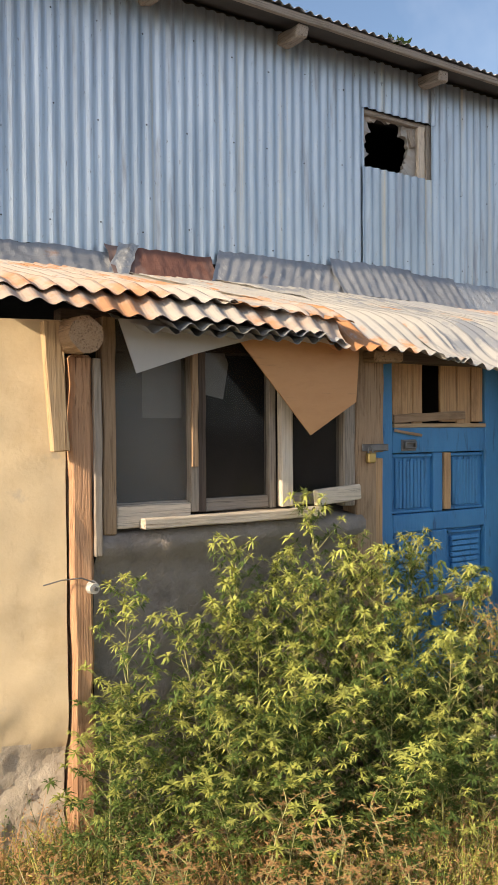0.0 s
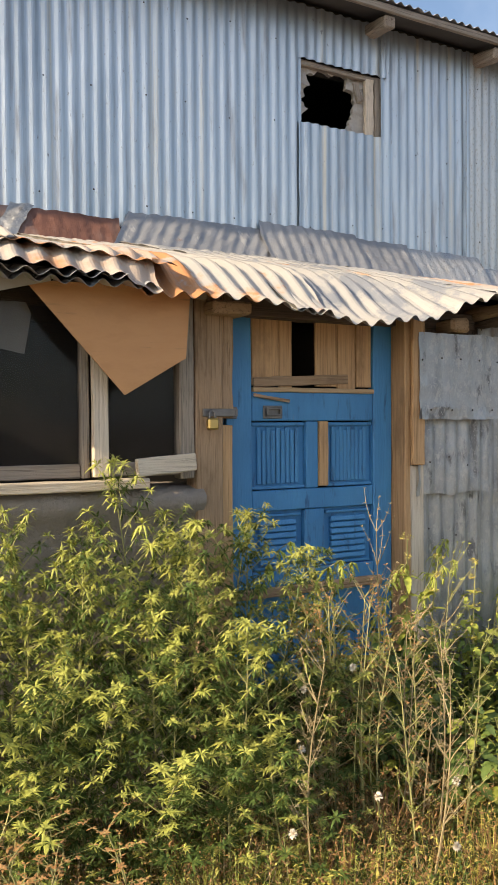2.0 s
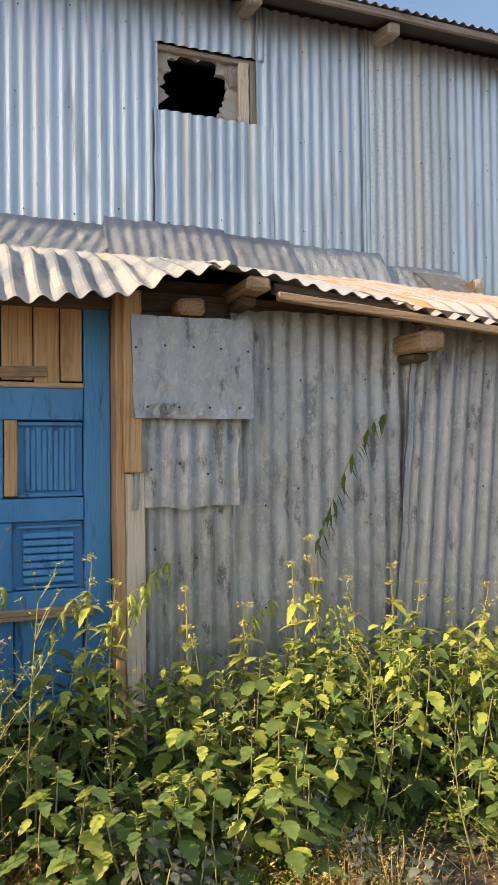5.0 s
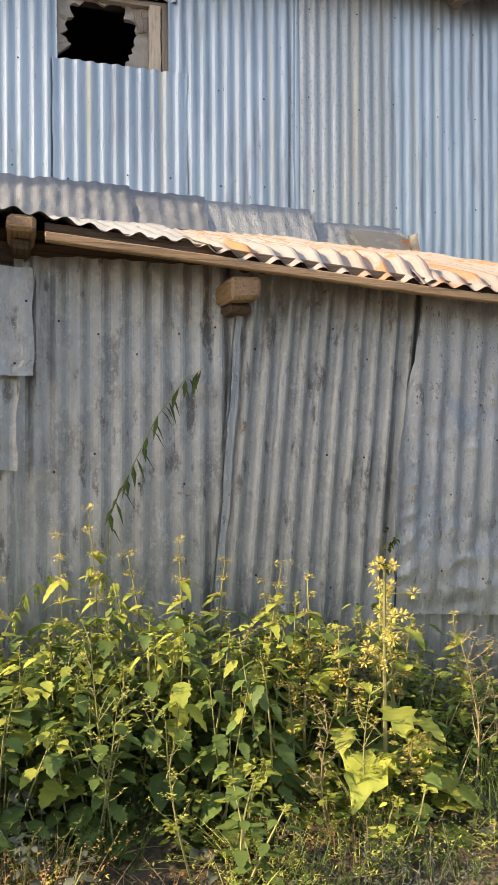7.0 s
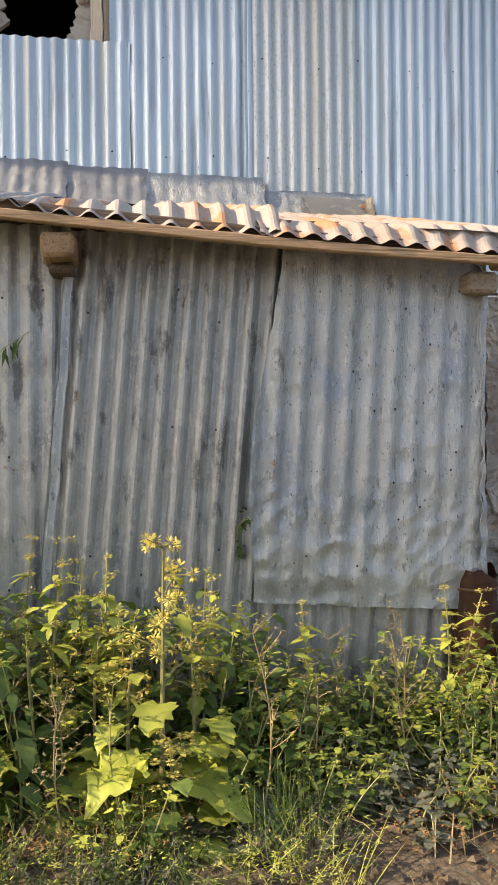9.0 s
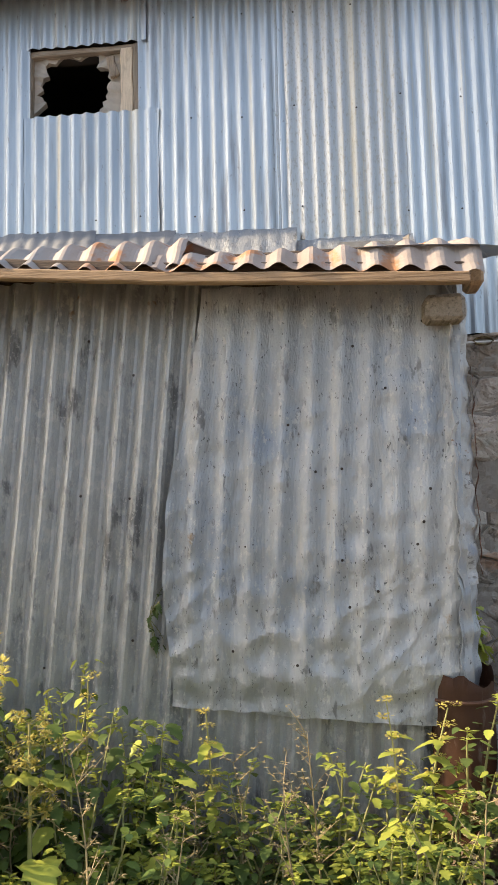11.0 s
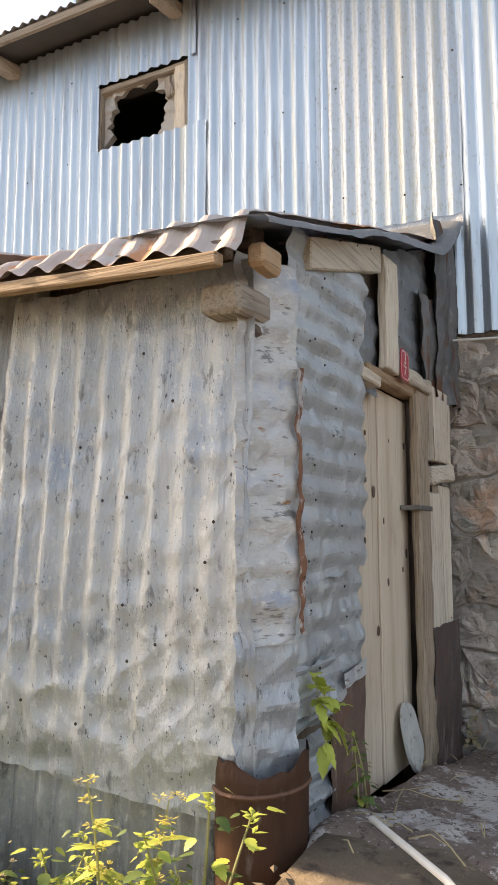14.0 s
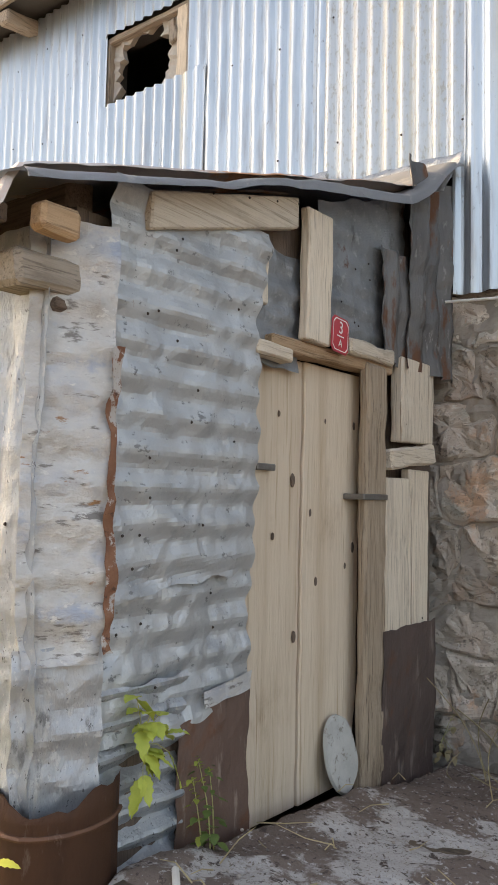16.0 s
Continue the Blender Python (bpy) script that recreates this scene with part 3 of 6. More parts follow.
# Rooms behind the two openings, closed all round; their darkness is put into the colour.
setting("room_upper", joined(box(-1, 9.5, 7.9, 8.0, 2.0, 5.27, 0), box(-1.1, -1.0, UPPER_Y + 0.1, 8, 2, 5.27, 0), box(9.5, 9.6, UPPER_Y + 0.1, 8, 2, 5.27, 0), box(-1, 9.5, UPPER_Y + 0.2, 6.4, 4.36, 4.40, 0), box(-1, 9.5, 6.4, 6.5, 2.0, 4.40, 0), box(-1, 9.5, UPPER_Y + 0.2, 8, 2.0, 2.1, 0)), SHADE_DARK, "empty loft behind the upper wall, coloured dark as unlit", "wall")
bm = bmesh.new()
bed = [[bm.verts.new((5.82 + 0.028 * i, UPPER_Y + 0.052 + 0.020 * nz((i * 0.028, j * 0.028, 2), 9.0) + 0.016 * nz((i * 0.028, j * 0.028, 6), 26.0), -0.2 + 0.0255 * j)) for i in range(100)] for j in range(88)]
for ra, rb in zip(bed, bed[1:]):
    for i in range(99):
        bm.faces.new((ra[i], ra[i + 1], rb[i + 1], rb[i]))
setting("wall_stone_core", joined(bm, box(5.85, 9.5, UPPER_Y + 0.095, UPPER_Y + 0.5, -0.2, 2.05, 0)), MORTAR, "rough mortar bed of the field stone wall", "wall")
setting("wall_back", joined(box(-0.6, 5.85, UPPER_Y + 0.12, UPPER_Y + 0.3, -0.2, 2.6, 0), box(-0.7, -0.6, 2.7, 4.7, -0.2, 2.6, 0)), SHADE_DARK, "inner wall behind the lean-to rooms, coloured dark as unlit", "wall")

# Upper roof.
roof_upper = thing("roof_upper", (4, 4.2, 4.28), "corrugated iron roof with wooden eaves board and rafter ends", "roof", kind="structure")
slope_v = Vector((0, 3.8, 0.95))
# The unseen left run is added to keep sun off the upper wall.
for i in range(16):
    a = -3.35 + 0.8 * i
    part("roof_sheet", tin((a - 0.04, 4.29, 4.318 + 0.004 * (i % 2)), X, slope_v, 0.86, 3.95, 0.078, 0.010, seed=i * 2.3, rows=5, dent=0.003), ROOF_GREY, roof_upper)
part("eaves_board", box(-3.3, 9.4, 4.305, 4.335, 4.255, 4.305, 0.004, 0.004, 30), GREYWOOD["x"], roof_upper)
# Soffit boards wear the near-black colour in place of the eave's shadow.
part("ceiling_boards", box(-3.3, 9.4, 4.345, 8.0, -0.01, 0.01, 0, 0, 0, Matrix.Translation((0, 0, 3.205)) @ Matrix.Shear("XZ", 4, (0, 0)) @ Matrix(((1, 0, 0, 0), (0, 1, 0, 0), (0, 0.25, 1, 0), (0, 0, 0, 1)))), SHADE_DARK, roof_upper)
for a in (-0.2, 0.9, 2.0, 3.06, 4.38, 5.42, 6.5, 7.55, 8.6):
    bm = box(a - 0.048, a + 0.048, 4.34, 4.75, 4.165, 4.25, 0.012, 0.010, 4)
    bm.transform(turn_about((a, 4.34, 4.2), "X", 8))
    part("rafter", bm, GREYWOOD["y"], roof_upper)
bm = bmesh.new()
rg = random.Random(12)
for k in range(26):
    p = Vector((3.90 + rg.uniform(-0.08, 0.08), 4.33 + rg.uniform(-0.03, 0.03), 4.325))
    d = Vector((rg.uniform(-0.05, 0.05), rg.uniform(-0.03, 0.03), rg.uniform(0.02, 0.07)))
    w = d.cross(Y).normalized() * 0.012
    q = [bm.verts.new(c) for c in (p, p + d * 0.5 + w, p + d, p + d * 0.5 - w)]
    bm.faces.new(q)
tagged(link_mesh("roof_weed", bm, LEAF["hemp"], at=(3.90, 4.33, 4.32)), "small green weed growing on the upper roof edge", "weed")

# Plaster wall by the corner post, with its fallen patch low down.
wall_plaster = setting("wall_plaster", bmesh.new(), PLASTER, "tan mud-plastered wall, cracked and broken away near its foot", "wall")
bm = bmesh.new()
wall_plaster.data.materials.append(RUBBLE)
nx, nz_ = 60, 84
grid = []
for j in range(nz_ + 1):
    line = []
    for i in range(nx + 1):
        xx, zz = -0.55 + 1.375 * i / nx, -0.1 + 1.98 * j / nz_
        yy = 2.60 + 0.30 * (0.83 - xx) + 0.010 * nz((xx, zz, 0), 3) + 0.006 * nz((xx, zz, 5), 9)
        gone = smooth_step(0.52, 0.30, zz + 0.10 * nz((xx, zz, 2), 5) - 0.25 * (0.6 - xx) * 0.3)
        yy += 0.05 * gone + 0.02 * gone * nz((xx, zz, 8), 22)
        line.append(bm.verts.new((xx, yy, zz)))
    grid.append(line)
for j in range(nz_):
    for i in range(nx):
        f = bm.faces.new((grid[j][i], grid[j][i + 1], grid[j + 1][i + 1], grid[j + 1][i]))
        f.smooth = True
        c = f.calc_center_median()
        f.material_index = 1 if c.z + 0.10 * nz((c.x, c.z, 2), 5) - 0.075 * (0.6 - c.x) < 0.40 else 0
back = joined(bm, box(-0.55, 0.83, 3.05, 3.2, -0.1, 1.88, 0))
back.to_mesh(wall_plaster.data)
back.free()
rg = random.Random(8)
for k in range(16):
    bm = bmesh.new()
    bmesh.ops.create_icosphere(bm, subdivisions=2, radius=rg.uniform(0.035, 0.07))
    for v in bm.verts:
        v.co += v.co * 0.5 * nz(v.co, 12, k)
        v.co.y *= 0.5
    bm.transform(Matrix.Translation((sx := rg.uniform(0.35, 0.78), 2.675 + 0.3 * (0.83 - sx), rg.uniform(0.12, 0.46))))
    part("stone", bm, RUBBLE, wall_plaster)

# Mud wall under the window, with a rounded ledge.
bm = bmesh.new()
grid = []
prof = [(2.63, -0.1 + 0.035 * k) for k in range(31)] + [(2.628, 1.0), (2.60, 1.04), (2.575, 1.075), (2.575, 1.11), (2.60, 1.135), (2.66, 1.145), (2.85, 1.15)]
cols = 90
for yy, zz in prof:
    line = []
    for i in range(cols + 1):
        xx = 0.93 + 1.20 * i / cols
        line.append(bm.verts.new((xx, yy + 0.012 * nz((xx, zz, 0), 6) + 0.010 * nz((xx, zz, 4), 16) + 0.016 * abs(nz((xx, zz, 6), 30)) * smooth_step(1.0, 0.9, zz), zz + 0.012 * nz((xx, zz, 9), 4))))
    grid.append(line)
for j in range(len(prof) - 1):
    for i in range(cols):
        bm.faces.new((grid[j][i], grid[j][i + 1], grid[j + 1][i + 1], grid[j + 1][i])).smooth = True
wall_mud = setting("wall_mud", bm, MUD, "dark grey mud wall with a rounded ledge below the window", "wall")
setting("wall_lintel", box(0.85, 3.70, 2.72, 2.80, 1.885, 1.94, 0), DARKWOOD["x"], "dark lintel above window and door", "wall")


# ---- corner post and its boards ----
post = thing("corner_post", (0.875, 2.6, 0.0), "orange-brown cracked wooden post at the plaster wall's edge", "post")
part("shaft", box(0.835, 0.915, 2.575, 2.70, -0.05, 1.76, 0.012, 0.012, 16), POSTWOOD, post)
bm = tube([(0.845, 2.425 + 0.055 * k, 1.812 + 0.004 * k) for k in range(6)], 0.062, 14, 0.92)
for v in bm.verts:
    v.co += Vector((nz(v.co, 14, 2), 1.6 * nz(v.co, 22, 4), nz(v.co, 14, 6))) * 0.012
part("log_end", bm, BROWN["y"], post, "rough sawn log end carrying the roof")
part("strip", box(0.917, 0.945, 2.565, 2.62, 1.06, 1.75, 0.003, 0.004, 8), GREYWOOD["z"], post)
bm = box(0.765, 0.825, 2.545, 2.585, 1.43, 1.87, 0.004, 0.004, 6)
bm.transform(turn_about((0.81, 2.56, 1.43), "Y", -4))
board = link_mesh("trim_board", bm, PINE["z"], at=(0.8, 2.56, 1.43))
tagged(board, "sunlit pale pine board nailed beside the post", "board")
ins = thing("wire_insulator", (0.905, 2.56, 0.955), "small grey ceramic insulator with wire on the post", "insulator")
bm = bmesh.new()
bmesh.ops.create_cone(bm, cap_ends=True, segments=16, radius1=0.024, radius2=0.018, depth=0.03, matrix=Matrix.Translation((0.905, 2.555, 0.955)) @ Matrix.Rotation(radians(90), 4, "X"))
part("knob", bm, SLATE, ins)
bm = bmesh.new()
bmesh.ops.create_cone(bm, cap_ends=True, segments=12, radius1=0.009, radius2=0.007, depth=0.02, matrix=Matrix.Translation((0.905, 2.538, 0.955)) @ Matrix.Rotation(radians(90), 4, "X"))
part("bolt", bm, IRON, ins)
part("wire", tube([(0.905, 2.548, 0.975), (0.86, 2.55, 0.995), (0.80, 2.575, 0.99), (0.74, 2.59, 0.975)], 0.0025, 5), IRON, ins)


# ---- window ----
win = thing("window_2", (1.5, 2.62, 1.15), "old three-light wooden window with dusty panes", "window", kind="structure")
part("window_frame", box(0.955, 1.005, 2.585, 2.66, 1.13, 1.9, 0.004, 0.005, 8), BROWN["z"], win)
part("window_frame", box(2.035, 2.095, 2.60, 2.66, 1.17, 1.9, 0.004, 0.004, 8), GREYWOOD["z"], win)
part("mullion", box(1.305, 1.335, 2.59, 2.65, 1.19, 1.9, 0.003, 0.004, 8), GREYWOOD["z"], win)
part("mullion", box(1.337, 1.375, 2.605, 2.655, 1.185, 1.9, 0.003, 0.003, 8), DARKWOOD["z"], win)
part("mullion", box(1.665, 1.695, 2.61, 2.655, 1.185, 1.9, 0.003, 0.003, 8), GREYWOOD["z"], win)
part("strip", box(1.70, 1.755, 2.575, 2.61, 1.19, 1.9, 0.003, 0.004, 8), PALEWOOD["z"], win)
part("cracked_strip", box(1.30, 1.325, 2.57, 2.588, 1.36, 1.88, 0.002, 0.004, 8), BROWN["z"], win)
part("bottom_board", box(1.008, 1.302, 2.588, 2.612, 1.148, 1.228, 0.004, 0.004, 6), PALEWOOD["x"], win)
for a, b in ((1.006, 1.304), (1.376, 1.664), (1.757, 2.034)):
    part("sash_rail", box(a, b, 2.615, 2.65, 1.185, 1.235, 0.004, 0.003, 5), GREYWOOD["x"], win)
for (a, b), g in zip(((1.0, 1.31), (1.37, 1.67), (1.75, 2.04)), (DUSTY_GLASS, CLEAR_GLASS, CLEAR_GLASS)):
    p = part("pane", box(a, b, 2.632, 2.636, 1.225, 1.9, 0), g, win)
    p.visible_shadow = False
part("paper", box(1.14, 1.30, 2.665, 2.668, 1.545, 1.89, 0), BOARD, win, "pale paper stuck behind the dusty pane")
part("paper", plate([(0, 0), (0.10, -0.02), (0.125, 0.12), (0.07, 0.24), (0, 0.26)], (1.385, 2.668, 1.64), X, Z, 0.003), BOARD, win, "grey netting scrap behind the pane")
part("window_sill", box(1.09, 1.895, 2.54, 2.60, 1.143, 1.18, 0.004, 0.004, 12), PALEWOOD["x"], win)
bm = box(1.85, 2.075, 2.535, 2.57, 1.185, 1.25, 0.004, 0.008, 5)
bm.transform(turn_about((1.85, 2.55, 1.19), "Y", -4))
tagged(link_mesh("wood_offcut", bm, PALEWOOD["x"], at=(1.96, 2.55, 1.18)), "pale split offcut of board on the window sill", "board")
tagged(link_mesh("plywood_sheet", plate([(0, 0), (0.335, -0.37), (0.565, -0.235), (0.585, 0.02)], (1.455, 2.50, 1.845), X, Z, 0.006), PLY, at=(1.7, 2.5, 1.8)), "orange-brown plywood piece hanging cornerwise over the window", "plywood")
bm = plate([(0, 0.02), (0.065, -0.165), (0.30, -0.085), (0.56, -0.015), (0.56, 0.03)], (0.975, 2.48, 1.86), X, Z, 0.004)
tagged(link_mesh("hanging_board", bm, BOARD, at=(1.2, 2.48, 1.86)), "grey hardboard strip hanging below the eaves", "board")


# ---- blue door ----
def blue_door():
    d = thing("blue_door", (2.68, 2.71, 0.30), "weathered blue panelled door, padlocked, with boarded top light", "door")
    y0, y1 = 2.69, 2.735
    part("stile", box(2.27, 2.385, y0, y1, 0.30, 1.90, 0.004, 0.002, 8), BLUE, d)
    part("stile", box(2.992, 3.09, y0, y1, 0.30, 1.90, 0.004, 0.002, 8), BLUE, d)
    for z_0, z_1 in ((1.385, 1.505), (1.015, 1.10), (0.70, 0.765), (0.30, 0.38)):
        part("rail", box(2.387, 2.990, y0 + 0.003, y1, z_0, z_1, 0.004, 0.002, 6), BLUE, d)
    part("muntin", box(2.645, 2.705, y0 + 0.004, y1, 1.102, 1.383, 0.004), BLUE, d)
    part("muntin", box(2.635, 2.735, y0 + 0.004, y1, 0.767, 1.013, 0.004), BLUE, d)
    part("muntin", box(2.635, 2.735, y0 + 0.004, y1, 0.382, 0.698, 0.004), BLUE, d)
    part("repair_strip", box(2.707, 2.752, y0 - 0.004, y1, 1.11, 1.383, 0.003, 0.003, 4), ORANGE["z"], d, "bare brown wooden repair strip")
    for a, b in ((2.39, 2.643), (2.754, 2.988)):
        p = part("panel", box(a, b, y0 + 0.026, y1, 1.104, 1.38, 0), BLUE, d)
        for z_ in (1.108, 1.368):
            part("moulding", box(a, b, y0 + 0.012, y0 + 0.026, z_ - 0.004, z_ + 0.010, 0.003), BLUE, p)
        n = 9
        for k in range(n):
            c = a + 0.025 + (b - a - 0.05) * (k + 0.5) / n
            part("reed", box(c - 0.0095, c + 0.0095, y0 + 0.014, y0 + 0.026, 1.125, 1.36 - 0.012 * (k % 2), 0.006), BLUE, p)
    for a, b in ((2.39, 2.633), (2.737, 2.988)):
        p = part("panel", box(a, b, y0 + 0.03, y1, 0.769, 1.011, 0), BLUE, d)
        for k in range(7):
            zc = 0.80 + 0.027 * k
            bm = box(a + 0.035, b - 0.035, y0 + 0.008, y0 + 0.030, zc - 0.011, zc + 0.011, 0.003)
            bm.transform(turn_about((a, y0 + 0.02, zc), "X", -18))
            part("slat", bm, BLUE, p)
        for z_ in (0.776, 0.995):
            part("moulding", box(a + 0.01, b - 0.01, y0 + 0.010, y0 + 0.030, z_ - 0.006, z_ + 0.006, 0.003), BLUE, p)
        part("panel", box(a, b, y0 + 0.02, y1, 0.384, 0.696, 0.01), BLUE, d)
    part("weather_strip", box(2.30, 3.02, y0 - 0.022, y0, 0.665, 0.705, 0.005, 0.004, 8), BROWN["x"], d, "bare wooden weather strip")
    # boarded top light
    tops = [(2.392, 2.52, ORANGE), (2.524, 2.585, ORANGE), (2.70, 2.808, ORANGE), (2.812, 2.905, ORANGE), (2.909, 2.988, ORANGE)]
    for k, (a, b, w) in enumerate(tops):
        part("board", box(a, b, y0 + 0.012 + 0.003 * (k % 2), y0 + 0.03, 1.53 - 0.012 * (k % 2), 1.90, 0.003, 0.002, 5), w["z"], d)
    bm = box(2.395, 2.86, y0 + 0.002, y0 + 0.014, 1.523, 1.563, 0.003, 0.004, 6)
    bm.transform(turn_about((2.4, y0, 1.53), "Y", -2.5))
    part("ledge", bm, BROWN["x"], d)
    part("ledge", box(2.39, 2.99, y0 - 0.006, y0 + 0.02, 1.503, 1.522, 0.003, 0.003, 6), PINE["x"], d)
    bm = box(2.39, 2.56, y0 - 0.012, y0 - 0.004, 1.485, 1.498, 0.002, 0.003, 4)
    bm.transform(turn_about((2.39, y0, 1.50), "Y", 9))
    part("loose_splinter", bm, BROWN["x"], d)
    h = part("handle", joined(box(2.437, 2.527, y0 - 0.004, y0 + 0.003, 1.395, 1.448, 0.003), box(2.447, 2.517, y0 - 0.020, y0 - 0.012, 1.430, 1.440, 0.003), box(2.447, 2.456, y0 - 0.02, y0 - 0.003, 1.408, 1.440, 0.002), box(2.508, 2.517, y0 - 0.02, y0 - 0.003, 1.408, 1.440, 0.002), box(2.447, 2.517, y0 - 0.020, y0 - 0.013, 1.406, 1.414, 0.002)), IRON, d, "dull iron drawer-type handle")
    hasp = part("hasp", joined(box(2.125, 2.262, 2.588, 2.597, 1.402, 1.432, 0.003), box(2.262, 2.272, 2.588, y0 - 0.002, 1.402, 1.432, 0.002), box(2.272, 2.315, y0 - 0.010, y0 - 0.001, 1.394, 1.442, 0.004)), IRON, d, "grey iron hasp")
    lock = part("padlock", box(2.135, 2.178, 2.558, 2.586, 1.352, 1.396, 0.006), BRASS, d, "brass padlock")
    part("shackle", tube([(2.143, 2.572, 1.394), (2.145, 2.574, 1.416), (2.156, 2.578, 1.425), (2.167, 2.574, 1.416), (2.169, 2.572, 1.394)], 0.004, 8), IRON, lock)


blue_door()
door_frame = thing("door_1", (2.18, 2.63, 0.2), "raw wooden door jambs, patched and nail-holed", "door frame", kind="structure")
part("jamb", box(2.10, 2.215, 2.60, 2.70, 0.1, 1.88, 0.006, 0.005, 14), BROWN["z"], door_frame)
part("jamb_strip", box(2.217, 2.262, 2.612, 2.69, 1.40, 1.88, 0.004, 0.01, 10), BROWN["z"], door_frame)
part("jamb_strip", box(2.217, 2.262, 2.615, 2.69, 0.1, 1.37, 0.003, 0.003, 10), ORANGE["z"], door_frame)
part("jamb", box(3.092, 3.125, 2.60, 2.70, 0.1, 1.88, 0.004, 0.003, 14), ORANGE["z"], door_frame)
part("jamb_board", box(3.118, 3.185, 2.575, 2.598, 1.19, 1.86, 0.004, 0.003, 10), ORANGE["z"], door_frame)
part("jamb_board", box(3.127, 3.20, 2.602, 2.66, 0.1, 1.188, 0.004, 0.003, 12), PALEWOOD["z"], door_frame)
part("header_block", box(2.14, 2.30, 2.52, 2.70, 1.785, 1.835, 0.008, 0.006, 3), BROWN["y"], door_frame)


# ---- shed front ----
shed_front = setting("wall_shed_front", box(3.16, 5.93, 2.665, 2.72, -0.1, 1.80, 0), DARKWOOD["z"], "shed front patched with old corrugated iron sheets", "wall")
setting("wall_shed_inside", box(3.12, 3.16, 2.72, 4.6, -0.1, 1.9, 0), SHADE_DARK, "partition inside the shed, coloured dark as unlit", "wall")


def front(a, low, w, h, y, mat, seed, lean=0.0, amp=0.009, dent=0.006, ragged=0.006, shape=None, bulge=None, pitch=0.076, rows=24, crease=0.004):
    return part("corrugated_sheet", tin((a, y, low), X, Z, w, h, pitch, amp, seed=seed, lean=lean, dent=dent, ragged=ragged, shape=shape, bulge=bulge, rows=rows, crease=crease), mat, shed_front)


front(3.55, -0.05, 0.83, 1.88, 2.645, OLD, 3.0, 0.005, 0.0085, 0.010)
front(4.22, -0.05, 0.86, 1.86, 2.632, OLD, 7.0, 0.085, 0.0145, 0.006)
front(4.92, -0.05, 0.88, 1.80, 2.650, OLD, 11.0, 0.07, 0.010, 0.008)
front(3.15, -0.05, 0.42, 1.12, 2.630, OLD, 15.0, 0.0, 0.012, 0.006)
front(3.155, 1.055, 0.41, 0.37, 2.596, OLD, 19.0, 0.02, 0.008, 0.010, 0.014, pitch=0.07)
front(3.148, 1.395, 0.475, 0.375, 2.572, OLD, 23.0, 0.0, 0.003, 0.008, 0.008, pitch=0.09)
part("folded_strip", tin((3.152, 2.560, 1.388), X, Z, 0.468, 0.055, 0.09, 0.002, seed=25, rows=4, dent=0.01, dent_scale=14, ragged=0.004), OLD, shed_front)
part("lap_strip", tin((4.262, 2.616, 0.35), X, Z, 0.03, 1.32, 0.05, 0.003, seed=27, rows=30, dent=0.008, lean=0.085, ragged=0.010, crease=0.008), PALE, shed_front)
def pale_left(b):
    return 0.045 * smooth_step(0.30, 0.0, b) + 0.085 * smooth_step(0.40, 1.0, b)


def pale_outline(a, b):
    low, high = pale_left(b), 1.0 - 0.080 * b + 0.008 * math.sin(9 * b)
    return low + (high - low) * a, b - 0.05 * a * (1 - b) ** 2


def pale_wrinkle(a, b):
    """Dents across the foot of the sheet and a lifted lower lip."""
    fold = 0.35 - abs(nz((a * 5 + b * 6, b * 11 - a * 7, 1), 1.0)) - 0.5 * abs(nz((a * 13, b * 9 + a * 8, 4), 1.0))
    return 0.011 * fold * smooth_step(0.46, 0.14, b) + 0.003 * fold - 0.018 * smooth_step(0.08, 0.0, b) * (0.6 + 0.4 * math.sin(7 * a))


part("corrugated_sheet", tin((4.995, 2.592, 0.455), X, Z, 0.94, 1.29, 0.088, 0.0125, seed=29.0, lean=0.06, dent=0.006, ragged=0.008, shape=pale_outline, bulge=pale_wrinkle, rows=120, step=10, crease=0.008, fade=lambda a, b: (0.35 + 0.65 * smooth_step(1.0, 0.25, a)) * (0.55 + 0.45 * smooth_step(0.05, 0.4, b)) * (1 - 0.6 * smooth_step(0.75, 1.0, b))), PALE, shed_front)
rng = random.Random(21)
spots = [(3.16 + 0.11 * k, 2.562, 1.655 + rng.uniform(-0.01, 0.01)) for k in range(5)] + [(3.2 + 0.12 * k, 2.553, 1.43) for k in range(4)] + [(3.22, 2.584, 1.20), (3.33, 2.584, 1.22), (3.44, 2.584, 1.18), (3.24, 2.616, 0.9), (3.40, 2.616, 0.86)]
for zz in (1.55, 1.05, 0.58):
    for k in range(9):
        spots.append((3.70 + 0.152 * k + rng.uniform(-0.02, 0.02), 2.625, zz + rng.uniform(-0.07, 0.07)))
for k in range(16):
    spots.append((rng.uniform(5.16, 5.84), 2.582, rng.uniform(0.55, 1.65)))
nails(shed_front, spots, (0, -1, 0), 0.0046)


# ---- lean-to roof ----
roof_low = thing("roof_lean_to", (3.2, 2.4, 1.85), "lean-to roof of overlapping rusty and grey corrugated iron", "roof", kind="structure")


def roof_sheet(a, w, ez, tz, mat, seed, y0=2.40, y1=4.5, lip=None, amp=0.0095, ragged=0.012, dent=0.008, ez2=None, pitch=0.082):
    v = Vector((0, y1 - y0, tz - ez))
    ln = v.length
    k = 0.0 if ez2 is None else ez2 - ez

    def bend(s, h):
        return (lip(s, h) if lip else 0.0) + k * s * (1 - h)
    part("roof_sheet", tin((a, y0, ez), X, v, w, ln, pitch, amp, seed=seed, rows=64, dent=dent, ragged=ragged, bulge=bend), mat, roof_low)


